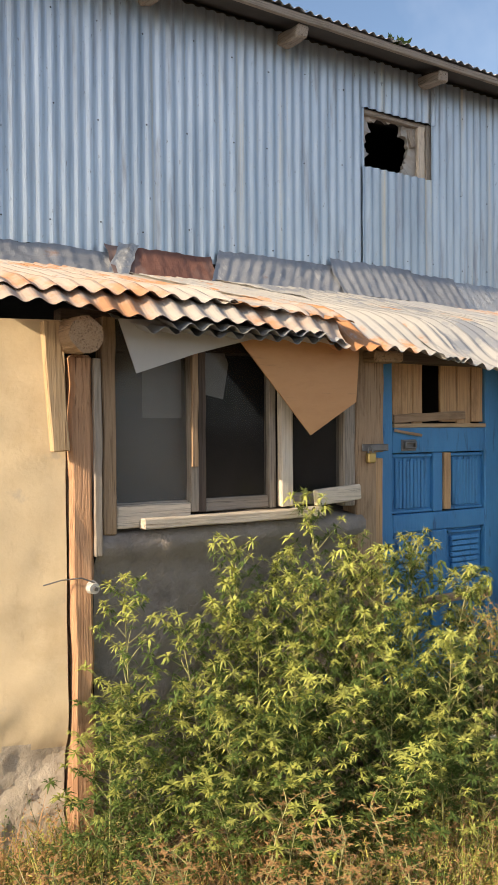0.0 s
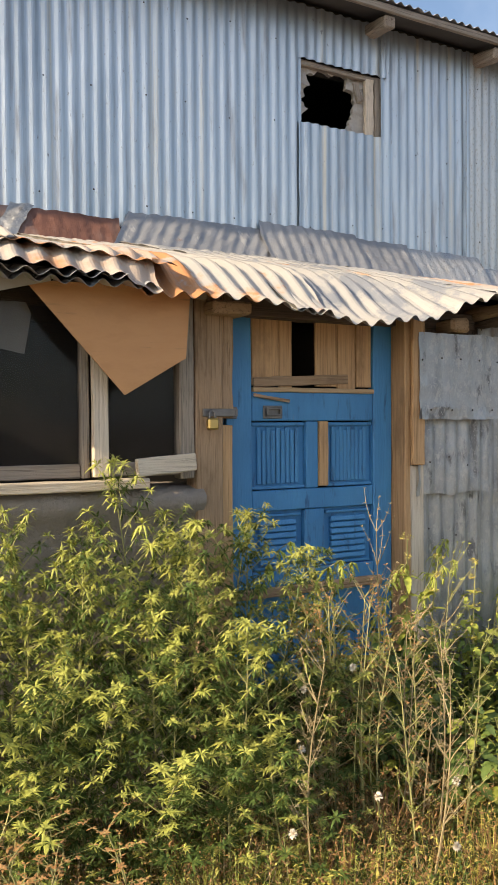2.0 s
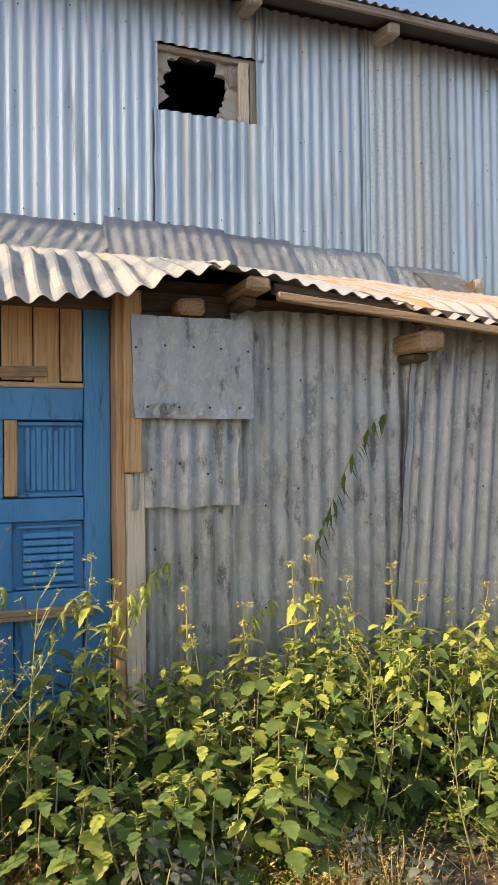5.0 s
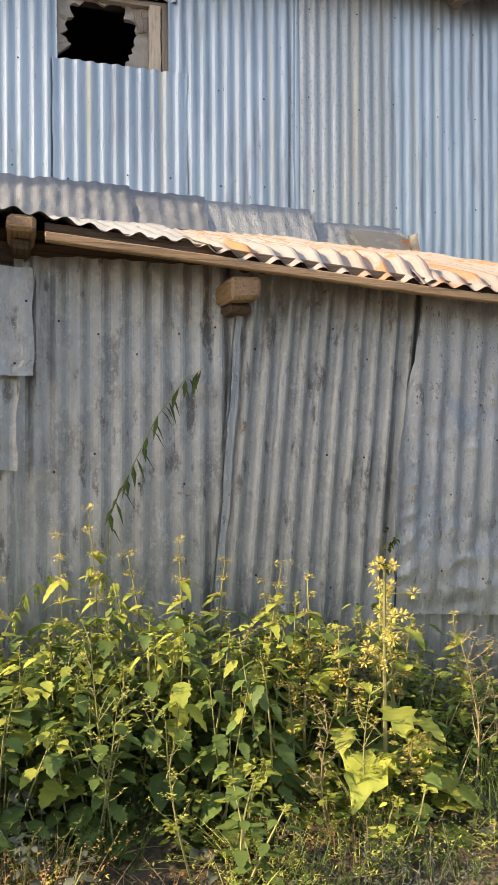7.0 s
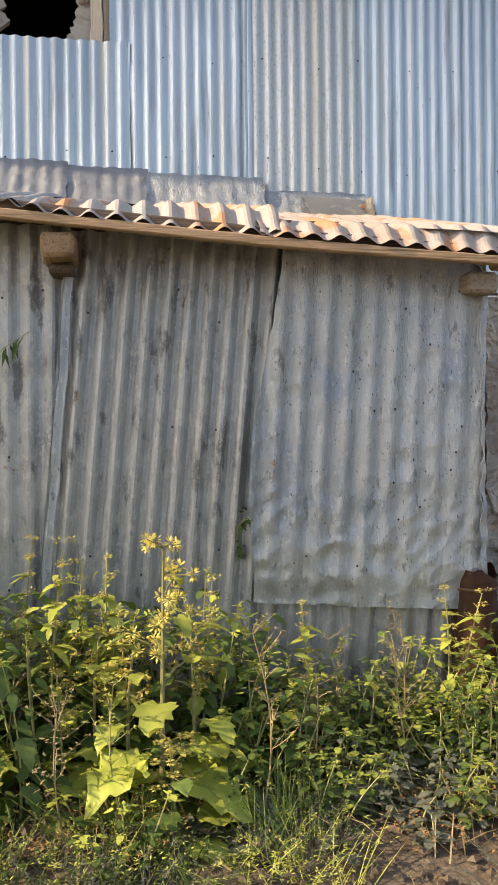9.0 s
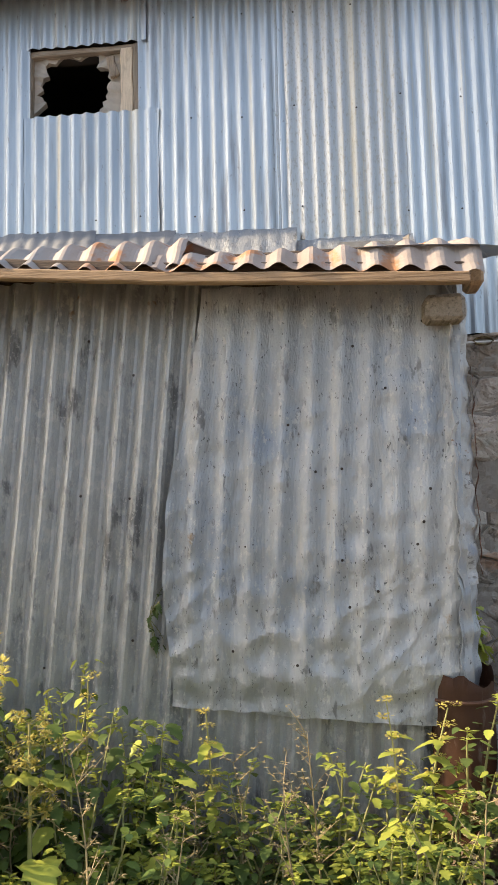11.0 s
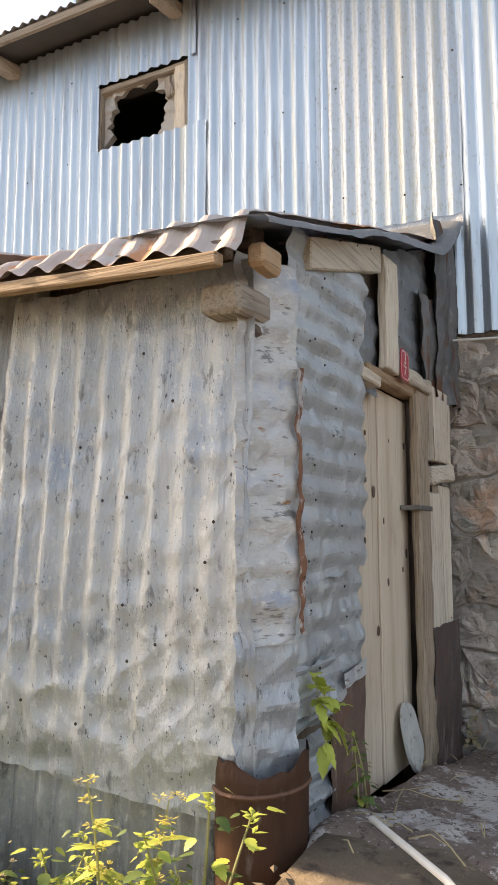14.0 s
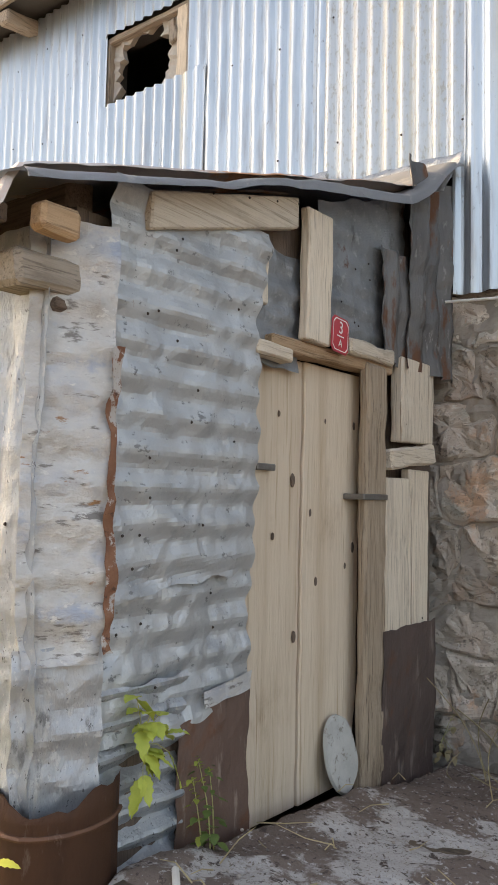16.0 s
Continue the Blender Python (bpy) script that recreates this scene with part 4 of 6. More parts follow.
EAVE = [(0.40, 1.895), (0.80, 1.890), (1.05, 1.868), (1.35, 1.872), (1.74, 1.858), (1.83, 1.815), (2.06, 1.818), (2.30, 1.812), (2.52, 1.788), (2.74, 1.764), (3.03, 1.792), (3.30, 1.885), (3.46, 1.930)]
SHED_EAVE = [(3.40, 1.930), (4.08, 1.858), (4.45, 1.806), (4.84, 1.772), (5.33, 1.766), (5.80, 1.736), (6.05, 1.708)]


def along(line, x):
    for (xa, za), (xb, zb) in zip(line, line[1:]):
        if x <= xb:
            return za + (zb - za) * smooth_step(xa, xb, x) if x > xa else za
    return line[-1][1]


def hang(a, w, ez, line, reach=0.30, drop=0.0):
    """The bend that brings a sheet's lower edge down to a line."""
    return lambda s, h: (along(line, a + s * w) - drop - ez) * smooth_step(reach, 0.0, h) ** 1.5


roof_sheet(1.02, 0.86, 1.832, 2.30, ROOF_GREY, 2.0, 2.37, 4.2, amp=0.013, dent=0.010)
roof_sheet(1.10, 0.66, 1.850, 2.32, ROOF_CREAM, 4.0, 2.34, 4.2, amp=0.012, dent=0.008)
roof_sheet(0.42, 1.46, 1.935, 2.42, ROOF_RUST, 5.0, 2.33, 4.5, hang(0.42, 1.46, 1.935, EAVE, 0.10), amp=0.0085)
roof_sheet(0.42, 1.00, 1.968, 2.47, ROOF_RUST, 6.0, 2.43, 4.5, lambda s, h: -0.018 * smooth_step(0.08, 0.0, h), amp=0.010, dent=0.008, ez2=1.985)
roof_sheet(1.36, 0.60, 1.960, 2.47, ROOF_TIN, 8.0, 2.42, 4.5, amp=0.006, dent=0.006, ez2=1.925)
roof_sheet(1.80, 0.80, 1.925, 2.475, ROOF_TIN, 11.0, 2.36, 4.5, hang(1.80, 0.80, 1.925, EAVE, 0.20), amp=0.0115, dent=0.010, ragged=0.016)
roof_sheet(2.40, 1.06, 1.915, 2.490, ROOF_CREAM, 14.0, 2.36, 4.5, hang(2.40, 1.06, 1.915, EAVE, 0.26), amp=0.0125, dent=0.014, ragged=0.014)
roof_sheet(3.40, 0.86, 1.900, 2.490, ROOF_GREY, 17.0, 2.40, 4.5, hang(3.40, 0.86, 1.900, SHED_EAVE, 0.7))
roof_sheet(4.20, 0.92, 1.838, 2.475, ROOF_PINK, 20.0, 2.385, 4.5, hang(4.20, 0.92, 1.838, SHED_EAVE, 0.09, 0.010), amp=0.012, pitch=0.09)
roof_sheet(5.04, 0.95, 1.786, 2.455, ROOF_PINK, 23.0, 2.38, 4.5, hang(5.04, 0.95, 1.786, SHED_EAVE, 0.06, 0.022), amp=0.0100, dent=0.008, pitch=0.093)


def flashing(a, w, high, mat, seed, amp=0.003, dent=0.012, low=2.40, y0=4.36, lean=0.0):
    v = Vector((0, 4.548 - y0, high - low))
    part("flashing", tin((a, y0, low), X, v, w, v.length, 0.085, amp, seed=seed, rows=12, dent=dent, ragged=0.016, lean=lean, crease=0.008), mat, roof_low)


flashing(0.45, 1.30, 2.605, FLASH_GREY, 31.0, 0.002, 0.02)
flashing(1.62, 0.14, 2.66, OLD, 32.0, 0.002, 0.03, low=2.38, lean=0.5)
flashing(1.70, 0.74, 2.650, FLASH_RUST, 33.0, 0.001)
flashing(2.34, 1.26, 2.700, FLASH_GREY, 35.0, 0.003, low=2.42, lean=0.5)
flashing(3.42, 0.80, 2.745, FLASH_GREY, 37.0, 0.0035, low=2.46)
flashing(4.13, 0.56, 2.715, FLASH_GREY, 39.0, 0.002, low=2.44)
flashing(4.68, 0.72, 2.690, PALE, 41.0, 0.002)
flashing(5.28, 0.78, 2.610, PALE, 43.0, 0.002, low=2.38)
# fascia and rafter ends under the shed eave
# The rear board is dark wood: eave shade put into its colour.
for y0_, y1_, lift, half, wood_ in ((2.395, 2.43, -0.004, 0.016, BROWN), (2.436, 2.475, 0.034, 0.020, DARKWOOD)):
    bm = box(3.66, 5.95, y0_, y1_, -half, half, 0.004, 0.003, 24)
    for v in bm.verts:
        v.co.z += lift + (1.842 - 0.0778 * (v.co.x - 3.66) if v.co.x < 5.10 else 1.730 - 0.0517 * (v.co.x - 5.10))
    part("fascia", bm, wood_["x"], roof_low)
for a, yy, zz, s in ((3.585, 2.40, 1.880, 0.058), (4.36, 2.43, 1.71, 0.078), (5.893, 2.505, 1.630, 0.078), (3.37, 2.55, 1.805, 0.066)):
    bm = box(a - s * 0.75, a + s * 0.75, yy, 2.85, zz - s / 2, zz + s / 2, 0.012, 0.012, 4)
    part("rafter", bm, BROWN["y"] if a < 5 else GREYWOOD["y"], roof_low)
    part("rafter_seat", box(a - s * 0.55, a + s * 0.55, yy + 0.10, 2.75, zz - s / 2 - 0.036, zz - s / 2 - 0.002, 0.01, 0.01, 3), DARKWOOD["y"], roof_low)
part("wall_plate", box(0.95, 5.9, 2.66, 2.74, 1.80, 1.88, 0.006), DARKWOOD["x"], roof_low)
bm = box(1.56, 2.12, 2.53, 2.56, 1.835, 1.862, 0.004, 0.004, 8)
part("batten", bm, GREYWOOD["x"], roof_low)


# ---- shed side with its door ----
over_door = box(5.86, 5.92, 3.22, 4.58, 1.72, 2.0, 0)
for v in over_door.verts:
    if v.co.z > 1.9:
        v.co.z = 1.70 + 0.29 * (v.co.y - 2.37)
side = setting("wall_shed_side", joined(box(5.88, 5.93, 2.72, 3.22, -0.1, 1.80, 0), over_door), DARKWOOD["z"], "shed side patched with crumpled tin beside the plank door", "wall")


def side_tin(y0, z_0, w, h, x, mat, seed, across="v", amp=0.010, dent=0.014, ragged=0.012, pitch=0.08, shape=None, bulge=None, rows=24, name="corrugated_sheet", lean=0.0, dent_scale=5.0, crease=0.006):
    return part(name, tin((x, y0, z_0), Y, Z, w, h, pitch, amp, across=across, seed=seed, dent=dent, ragged=ragged, shape=shape, bulge=bulge, rows=rows, lean=lean, dent_scale=dent_scale, crease=crease), mat, side)


side_tin(2.738, 0.925, 0.567, 0.99, 5.974, SIDE_TIN, 2.0, amp=0.0060, dent=0.013, ragged=0.016, pitch=0.086, crease=0.012, rows=44, shape=lambda a, b: (a * (0.965 + 0.07 * smooth_step(0.7, 0.95, b) + 0.02 * nz((b * 9, 0, 0), 1.0)), b + (0.06 * (a - 0.2) * smooth_step(0.3, 0.0, b)) - 0.02 * (1 - a) * smooth_step(0.7, 1.0, b)))
side_tin(2.715, 0.60, 0.585, 0.40, 5.950, SIDE_TIN, 5.0, amp=0.0045, dent=0.022, crease=0.013, rows=48, ragged=0.022)
side_tin(2.74, -0.05, 0.30, 0.78, 5.945, PALE, 8.0, amp=0.013, dent=0.02, pitch=0.07, crease=0.014, rows=36)
side_tin(3.015, -0.05, 0.285, 0.715, 5.958, RUST_SHEET, 11.0, across="u", amp=0.0, dent=0.010, name="rusty_panel", shape=lambda a, b: (a, b * (0.91 + 0.09 * a)))
side_tin(3.10, 0.628, 0.20, 0.045, 5.966, CRUST, 12.0, across="u", amp=0.0, dent=0.012, name="torn_strip", lean=0.0, ragged=0.012, shape=lambda a, b: (a, b + 0.5 * a))
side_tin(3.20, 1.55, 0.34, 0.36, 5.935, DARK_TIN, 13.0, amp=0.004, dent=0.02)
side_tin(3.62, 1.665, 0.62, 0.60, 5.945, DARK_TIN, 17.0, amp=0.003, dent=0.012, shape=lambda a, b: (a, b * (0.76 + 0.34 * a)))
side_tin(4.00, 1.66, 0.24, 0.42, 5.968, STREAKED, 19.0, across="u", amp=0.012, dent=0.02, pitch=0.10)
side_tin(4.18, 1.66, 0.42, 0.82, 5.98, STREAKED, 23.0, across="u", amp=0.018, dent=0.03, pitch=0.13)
side_tin(4.56, 1.68, 0.05, 0.78, 5.985, RUSTY_EDGE, 24.0, across="u", amp=0.004, dent=0.02)
rng = random.Random(31)
spots = [(5.985, rng.uniform(2.78, 3.2), rng.uniform(0.98, 1.8)) for _ in range(15)] + [(5.968, rng.uniform(2.78, 3.18), rng.uniform(0.66, 0.92)) for _ in range(5)]
spots += [(5.958, rng.uniform(3.66, 3.95), rng.uniform(1.7, 2.0)) for _ in range(8)] + [(5.998, yy, 1.90 + 0.15 * (yy - 2.88) / 0.6) for yy in (2.93, 3.05, 3.2, 3.33, 3.44)]
spots += [(5.991, 3.52, 1.72), (5.991, 3.57, 1.98), (5.974, 4.2, 0.70), (5.974, 4.36, 0.72), (5.974, 4.1, 1.2), (5.978, 4.2, 1.45), (5.978, 4.34, 1.62)]
nails(side, spots, (1, 0, 0), 0.004)
# crumpled strips folded round the corner
cu = Vector((0.10, 0.205, 0))
part("corner_strip", tin((5.905, 2.565, 0.80), cu, Z, 0.195, 0.96, 0.098, 0.0042, across="v", step=14, seed=31, dent=0.009, dent_scale=9.0, crease=0.015, ragged=0.006, rows=24, shape=lambda a, b: (0.5 + (a - 0.5) * (0.82 + 0.18 * smooth_step(0.0, 0.12, b)), b)), CRUST, side)
part("corner_strip", tin((5.900, 2.57, 0.30), cu, Z, 0.19, 0.54, 0.12, 0.003, across="v", step=10, seed=33, dent=0.010, dent_scale=7.0, crease=0.012, ragged=0.008, rows=20), PALE, side)
part("rusty_lip", tin((6.000, 2.722, 0.82), Vector((0.1, 1, 0)), Z, 0.024, 0.66, 0.08, 0.002, across="v", seed=35, dent=0.010, dent_scale=12, ragged=0.030, rows=5), RUSTY_EDGE, side)
part("corner_plank", box(5.86, 5.90, 2.62, 2.70, 1.60, 1.78, 0.006, 0.008, 4), GREYWOOD["z"], side)
part("corner_block", box(5.965, 6.015, 2.52, 2.62, 1.695, 1.755, 0.010, 0.010, 3), BROWN["y"], side)
# timber over and beside the door
bm = box(5.955, 5.995, 2.835, 3.45, 1.785, 1.880, 0.005, 0.004, 8)
for v in bm.verts:
    v.co.z += 0.30 * (v.co.y - 2.835)
part("header_board", bm, PALEWOOD["y"], side)
part("prop", box(5.935, 5.965, 3.27, 3.34, 1.72, 1.90, 0.004, 0.006, 4), PALEWOOD["z"], side)
part("hanging_board", box(5.957, 5.992, 3.505, 3.645, 1.645, 2.06, 0.005, 0.005, 7), PALEWOOD["z"], side)
part("lintel_end", box(5.93, 5.985, 3.27, 3.445, 1.565, 1.605, 0.006, 0.008, 4), PALEWOOD["y"], side)
bm = box(5.90, 5.97, 3.36, 4.10, 1.595, 1.64, 0.006, 0.008, 8)
for v in bm.verts:
    v.co.z += 0.03 * (v.co.y - 3.36)
part("lintel", bm, BROWN["y"], side)
bm = box(5.94, 5.995, 3.76, 4.07, 1.645, 1.70, 0.008, 0.010, 5)
part("lintel_end", bm, PALEWOOD["y"], side)
part("door_post", box(5.945, 5.985, 3.895, 4.040, 0.10, 1.635, 0.010, 0.010, 18), DOORPOST, side)
bm = box(5.93, 5.978, 4.165, 4.44, 1.385, 1.70, 0.005, 0.006, 6)
part("side_board", bm, PALEWOOD["z"], side)
bm = box(5.935, 5.995, 4.06, 4.43, 1.285, 1.365, 0.010, 0.012, 5)
bm.transform(turn_about((5.96, 4.2, 1.32), "X", 6))
part("side_block", bm, PALEWOOD["y"], side)
part("side_board", box(5.93, 5.975, 4.060, 4.245, 0.62, 1.245, 0.005, 0.006, 8), PALEWOOD["z"], side)
part("side_board", box(5.935, 5.972, 4.250, 4.415, 0.62, 1.28, 0.005, 0.006, 8), PALEWOOD["z"], side)
side_tin(4.02, 0.05, 0.43, 0.66, 5.985, RUST_DARK, 41.0, across="u", amp=0.0, dent=0.012, name="rusty_panel")
# Added backing, dark so that the gap beside the door post reads as shade.
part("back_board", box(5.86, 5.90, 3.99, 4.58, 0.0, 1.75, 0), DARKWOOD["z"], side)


def plank_door():
    d = thing("plank_door", (5.90, 3.5, 0.2), "bleached pine plank door of the shed, closed", "door")
    for y0, y1, k in ((3.15, 3.352, 0), (3.355, 3.612, 1), (3.620, 3.968, 2)):
        bm = box(5.872, 5.905 + 0.006 * (k == 2), y0, y1, 0.22, 1.60, 0.004, 0.004, 16)
        for v in bm.verts:
            if v.co.z < 0.3:
                v.co.z += 0.10 * max(0, 3.45 - v.co.y)
            if k == 2 and v.co.y > 3.85:
                v.co.y += 0.012 * nz((v.co.z * 5, 0, 0), 1.3) - 0.05 * smooth_step(0.5, 0.25, v.co.z)
        plank = part("plank", bm, DOORWOOD, d)
    for *p, s in ((3.56, 1.22, 1.3), (3.46, 1.05, 0.7), (3.58, 0.74, 1.1), (3.66, 1.12, 0.8), (3.74, 1.42, 0.6), (3.70, 0.90, 0.9), (3.93, 1.00, 1.2), (3.88, 0.94, 0.7), (3.48, 1.42, 0.6), (3.93, 1.42, 0.9)):
        bm = bmesh.new()
        bmesh.ops.create_cone(bm, cap_ends=True, segments=10, radius1=0.011 * s, radius2=0.009 * s, depth=0.004, matrix=Matrix.Translation((5.911, *p)) @ Matrix.Rotation(radians(90), 4, "Y") @ Matrix.Diagonal((1.6, 0.8, 1, 1)))
        part("knot", bm, DARKWOOD["z"], d)
    part("bar", box(5.912, 5.995, 3.86, 4.03, 1.165, 1.185, 0.003), IRON, d, "rusty iron closing bar")
    part("bar", box(5.905, 5.925, 3.36, 3.45, 1.245, 1.265, 0.003), IRON, d)


plank_door()
bm = bmesh.new()
bmesh.ops.create_cone(bm, cap_ends=True, segments=28, radius1=0.125, radius2=0.12, depth=0.012)
for v in bm.verts:
    v.co.x *= 1.0 + 0.05 * nz(v.co, 30)
    v.co.y *= 0.72
    v.co.z += 0.01 * nz(v.co, 9)
bm.transform(Matrix.Translation((5.955, 3.80, 0.345)) @ Matrix.Rotation(radians(80), 4, "Y") @ Matrix.Rotation(radians(6), 4, "Z"))
tagged(link_mesh("grey_disc", bm, SLATE, at=(5.955, 3.80, 0.24)), "grey oval sheet disc leaning against the plank door", "disc")


def house_sign():
    s = thing("house_number_sign", (5.99, 3.66, 1.62), "red enamel house number plate with white figures", "sign")
    w, h, c = 0.105, 0.116, 0.014
    o = [(c, 0), (w - c, 0), (w, c), (w, h - c), (w - c, h), (c, h), (0, h - c), (0, c)]
    m = turn_about((5.995, 3.66, 1.7), "X", -4)
    bm = plate(o, (5.998, 3.634, 1.632), Y, Z, 0.002)
    bm.transform(m)
    part("plate", bm, RED, s)
    i = [(a + (0.006 if a < w / 2 else -0.006), b + (0.006 if b < h / 2 else -0.006)) for a, b in o]
    i2 = [(a + (0.009 if a < w / 2 else -0.009), b + (0.009 if b < h / 2 else -0.009)) for a, b in o]
    bm = bmesh.new()
    va = [bm.verts.new((5.9995, 3.634 + a, 1.632 + b)) for a, b in i]
    vb = [bm.verts.new((5.9995, 3.634 + a, 1.632 + b)) for a, b in i2]
    for k in range(8):
        j = (k + 1) % 8
        bm.faces.new((va[k], va[j], vb[j], vb[k]))
    bm.transform(m)
    part("border", bm, WHITE, s)
    bm = box(5.9985, 5.9997, 3.666, 3.707, 1.684, 1.688, 0)
    bm.transform(m)
    part("dash", bm, WHITE, s)
    for text, size, zc in (("3", 0.056, 1.695), ("A", 0.034, 1.652)):
        cu_ = bpy.data.curves.new("figure", "FONT")
        cu_.body, cu_.size, cu_.align_x, cu_.extrude = text, size, "CENTER", 0.0006
        tmp = bpy.data.objects.new("tmp", cu_)
        scene.collection.objects.link(tmp)
        me = bpy.data.meshes.new_from_object(tmp.evaluated_get(bpy.context.evaluated_depsgraph_get()))
        bm = bmesh.new()
        bm.from_mesh(me)
        bpy.data.objects.remove(tmp)
        bm.transform(m @ Matrix.Translation((5.9998, 3.6865, zc)) @ Matrix.Rotation(radians(90), 4, "Z") @ Matrix.Rotation(radians(90), 4, "X"))
        part("figure", bm, WHITE, s)


house_sign()

# rake edge of the lean-to roof over the side: a thin curling tin
def rake_z(y):
    return 1.780 + 0.30 * (y - 2.48) + 0.022 * smooth_step(3.0, 3.3, y) * smooth_step(4.0, 3.5, y) + 0.15 * smooth_step(4.0, 4.52, y) ** 1.5 + 0.006 * nz((y * 5, 0, 0), 2)


bm = bmesh.new()
n = 44
rows_ = []
for i in range(n + 1):
    yy = 2.44 + 2.10 * i / n
    zz = rake_z(yy)
    wob = 0.006 * nz((yy * 4, 3, 0), 2)
    fall = 0.012 + 0.016 * smooth_step(3.1, 3.6, yy) * smooth_step(4.45, 4.1, yy)
    rows_.append([bm.verts.new((6.06 + dx, yy, zz + dz)) for dx, dz in ((-0.42, 0.03), (-0.25, 0.028), (-0.12, 0.022), (-0.05, 0.018 + wob), (-0.012, 0.010), (0.0, 0.0), (0.004 + wob, -fall))])
for a, b in zip(rows_, rows_[1:]):
    for k in range(6):
        bm.faces.new((a[k], a[k + 1], b[k + 1], b[k])).smooth = True
bmesh.ops.solidify(bm, geom=bm.faces[:], thickness=0.002)
part("rake_tin", bm, ROOF_GREY, roof_low)

# rusty drum shell at the corner foot
drum = thing("rusty_drum_shell", (5.885, 2.69, 0.0), "brown rusty drum shell wrapped round the shed corner foot", "drum")


def drum_ring(j, zz, grow):
    line = []
    for i in range(25):
        a = radians(-150 + 200 * i / 24)
        r = 0.135 + grow + 0.006 * nz((a, zz, 0), 4)
        line.append((5.905 + r * 0.78 * math.cos(a), 2.705 + r * 1.05 * math.sin(a), zz + (0.022 * nz((a * 2, 1, 0), 1.5) + 0.02 * math.sin(2 * a) if j == 6 else 0)))
    return line


bm = bmesh.new()
rings = [[bm.verts.new(p) for p in drum_ring(j, zz, 0)] for j, zz in enumerate((-0.05, 0.12, 0.26, 0.38, 0.46, 0.50, 0.54))]
for a, b in zip(rings, rings[1:]):
    for i in range(24):
        bm.faces.new((a[i], a[i + 1], b[i + 1], b[i])).smooth = True
bmesh.ops.solidify(bm, geom=bm.faces[:], thickness=0.003)
part("shell", bm, RUST, drum)
part("bead", tube(drum_ring(0, 0.475, 0.003), 0.006, 6), RUST, drum, "raised rolled bead")


# ---- stone wall ----
def clip_cell(poly, px, pz, nx, nz_):
    """Keep the side of a polygon that lies behind the line through p with normal n."""
    out = []
    for (ax, az), (bx, bz) in zip(poly, poly[1:] + poly[:1]):
        da, db = (ax - px) * nx + (az - pz) * nz_, (bx - px) * nx + (bz - pz) * nz_
        if da <= 0:
            out.append((ax, az))
        if da * db < 0:
            t = da / (da - db)
            out.append((ax + (bx - ax) * t, az + (bz - az) * t))
    return out


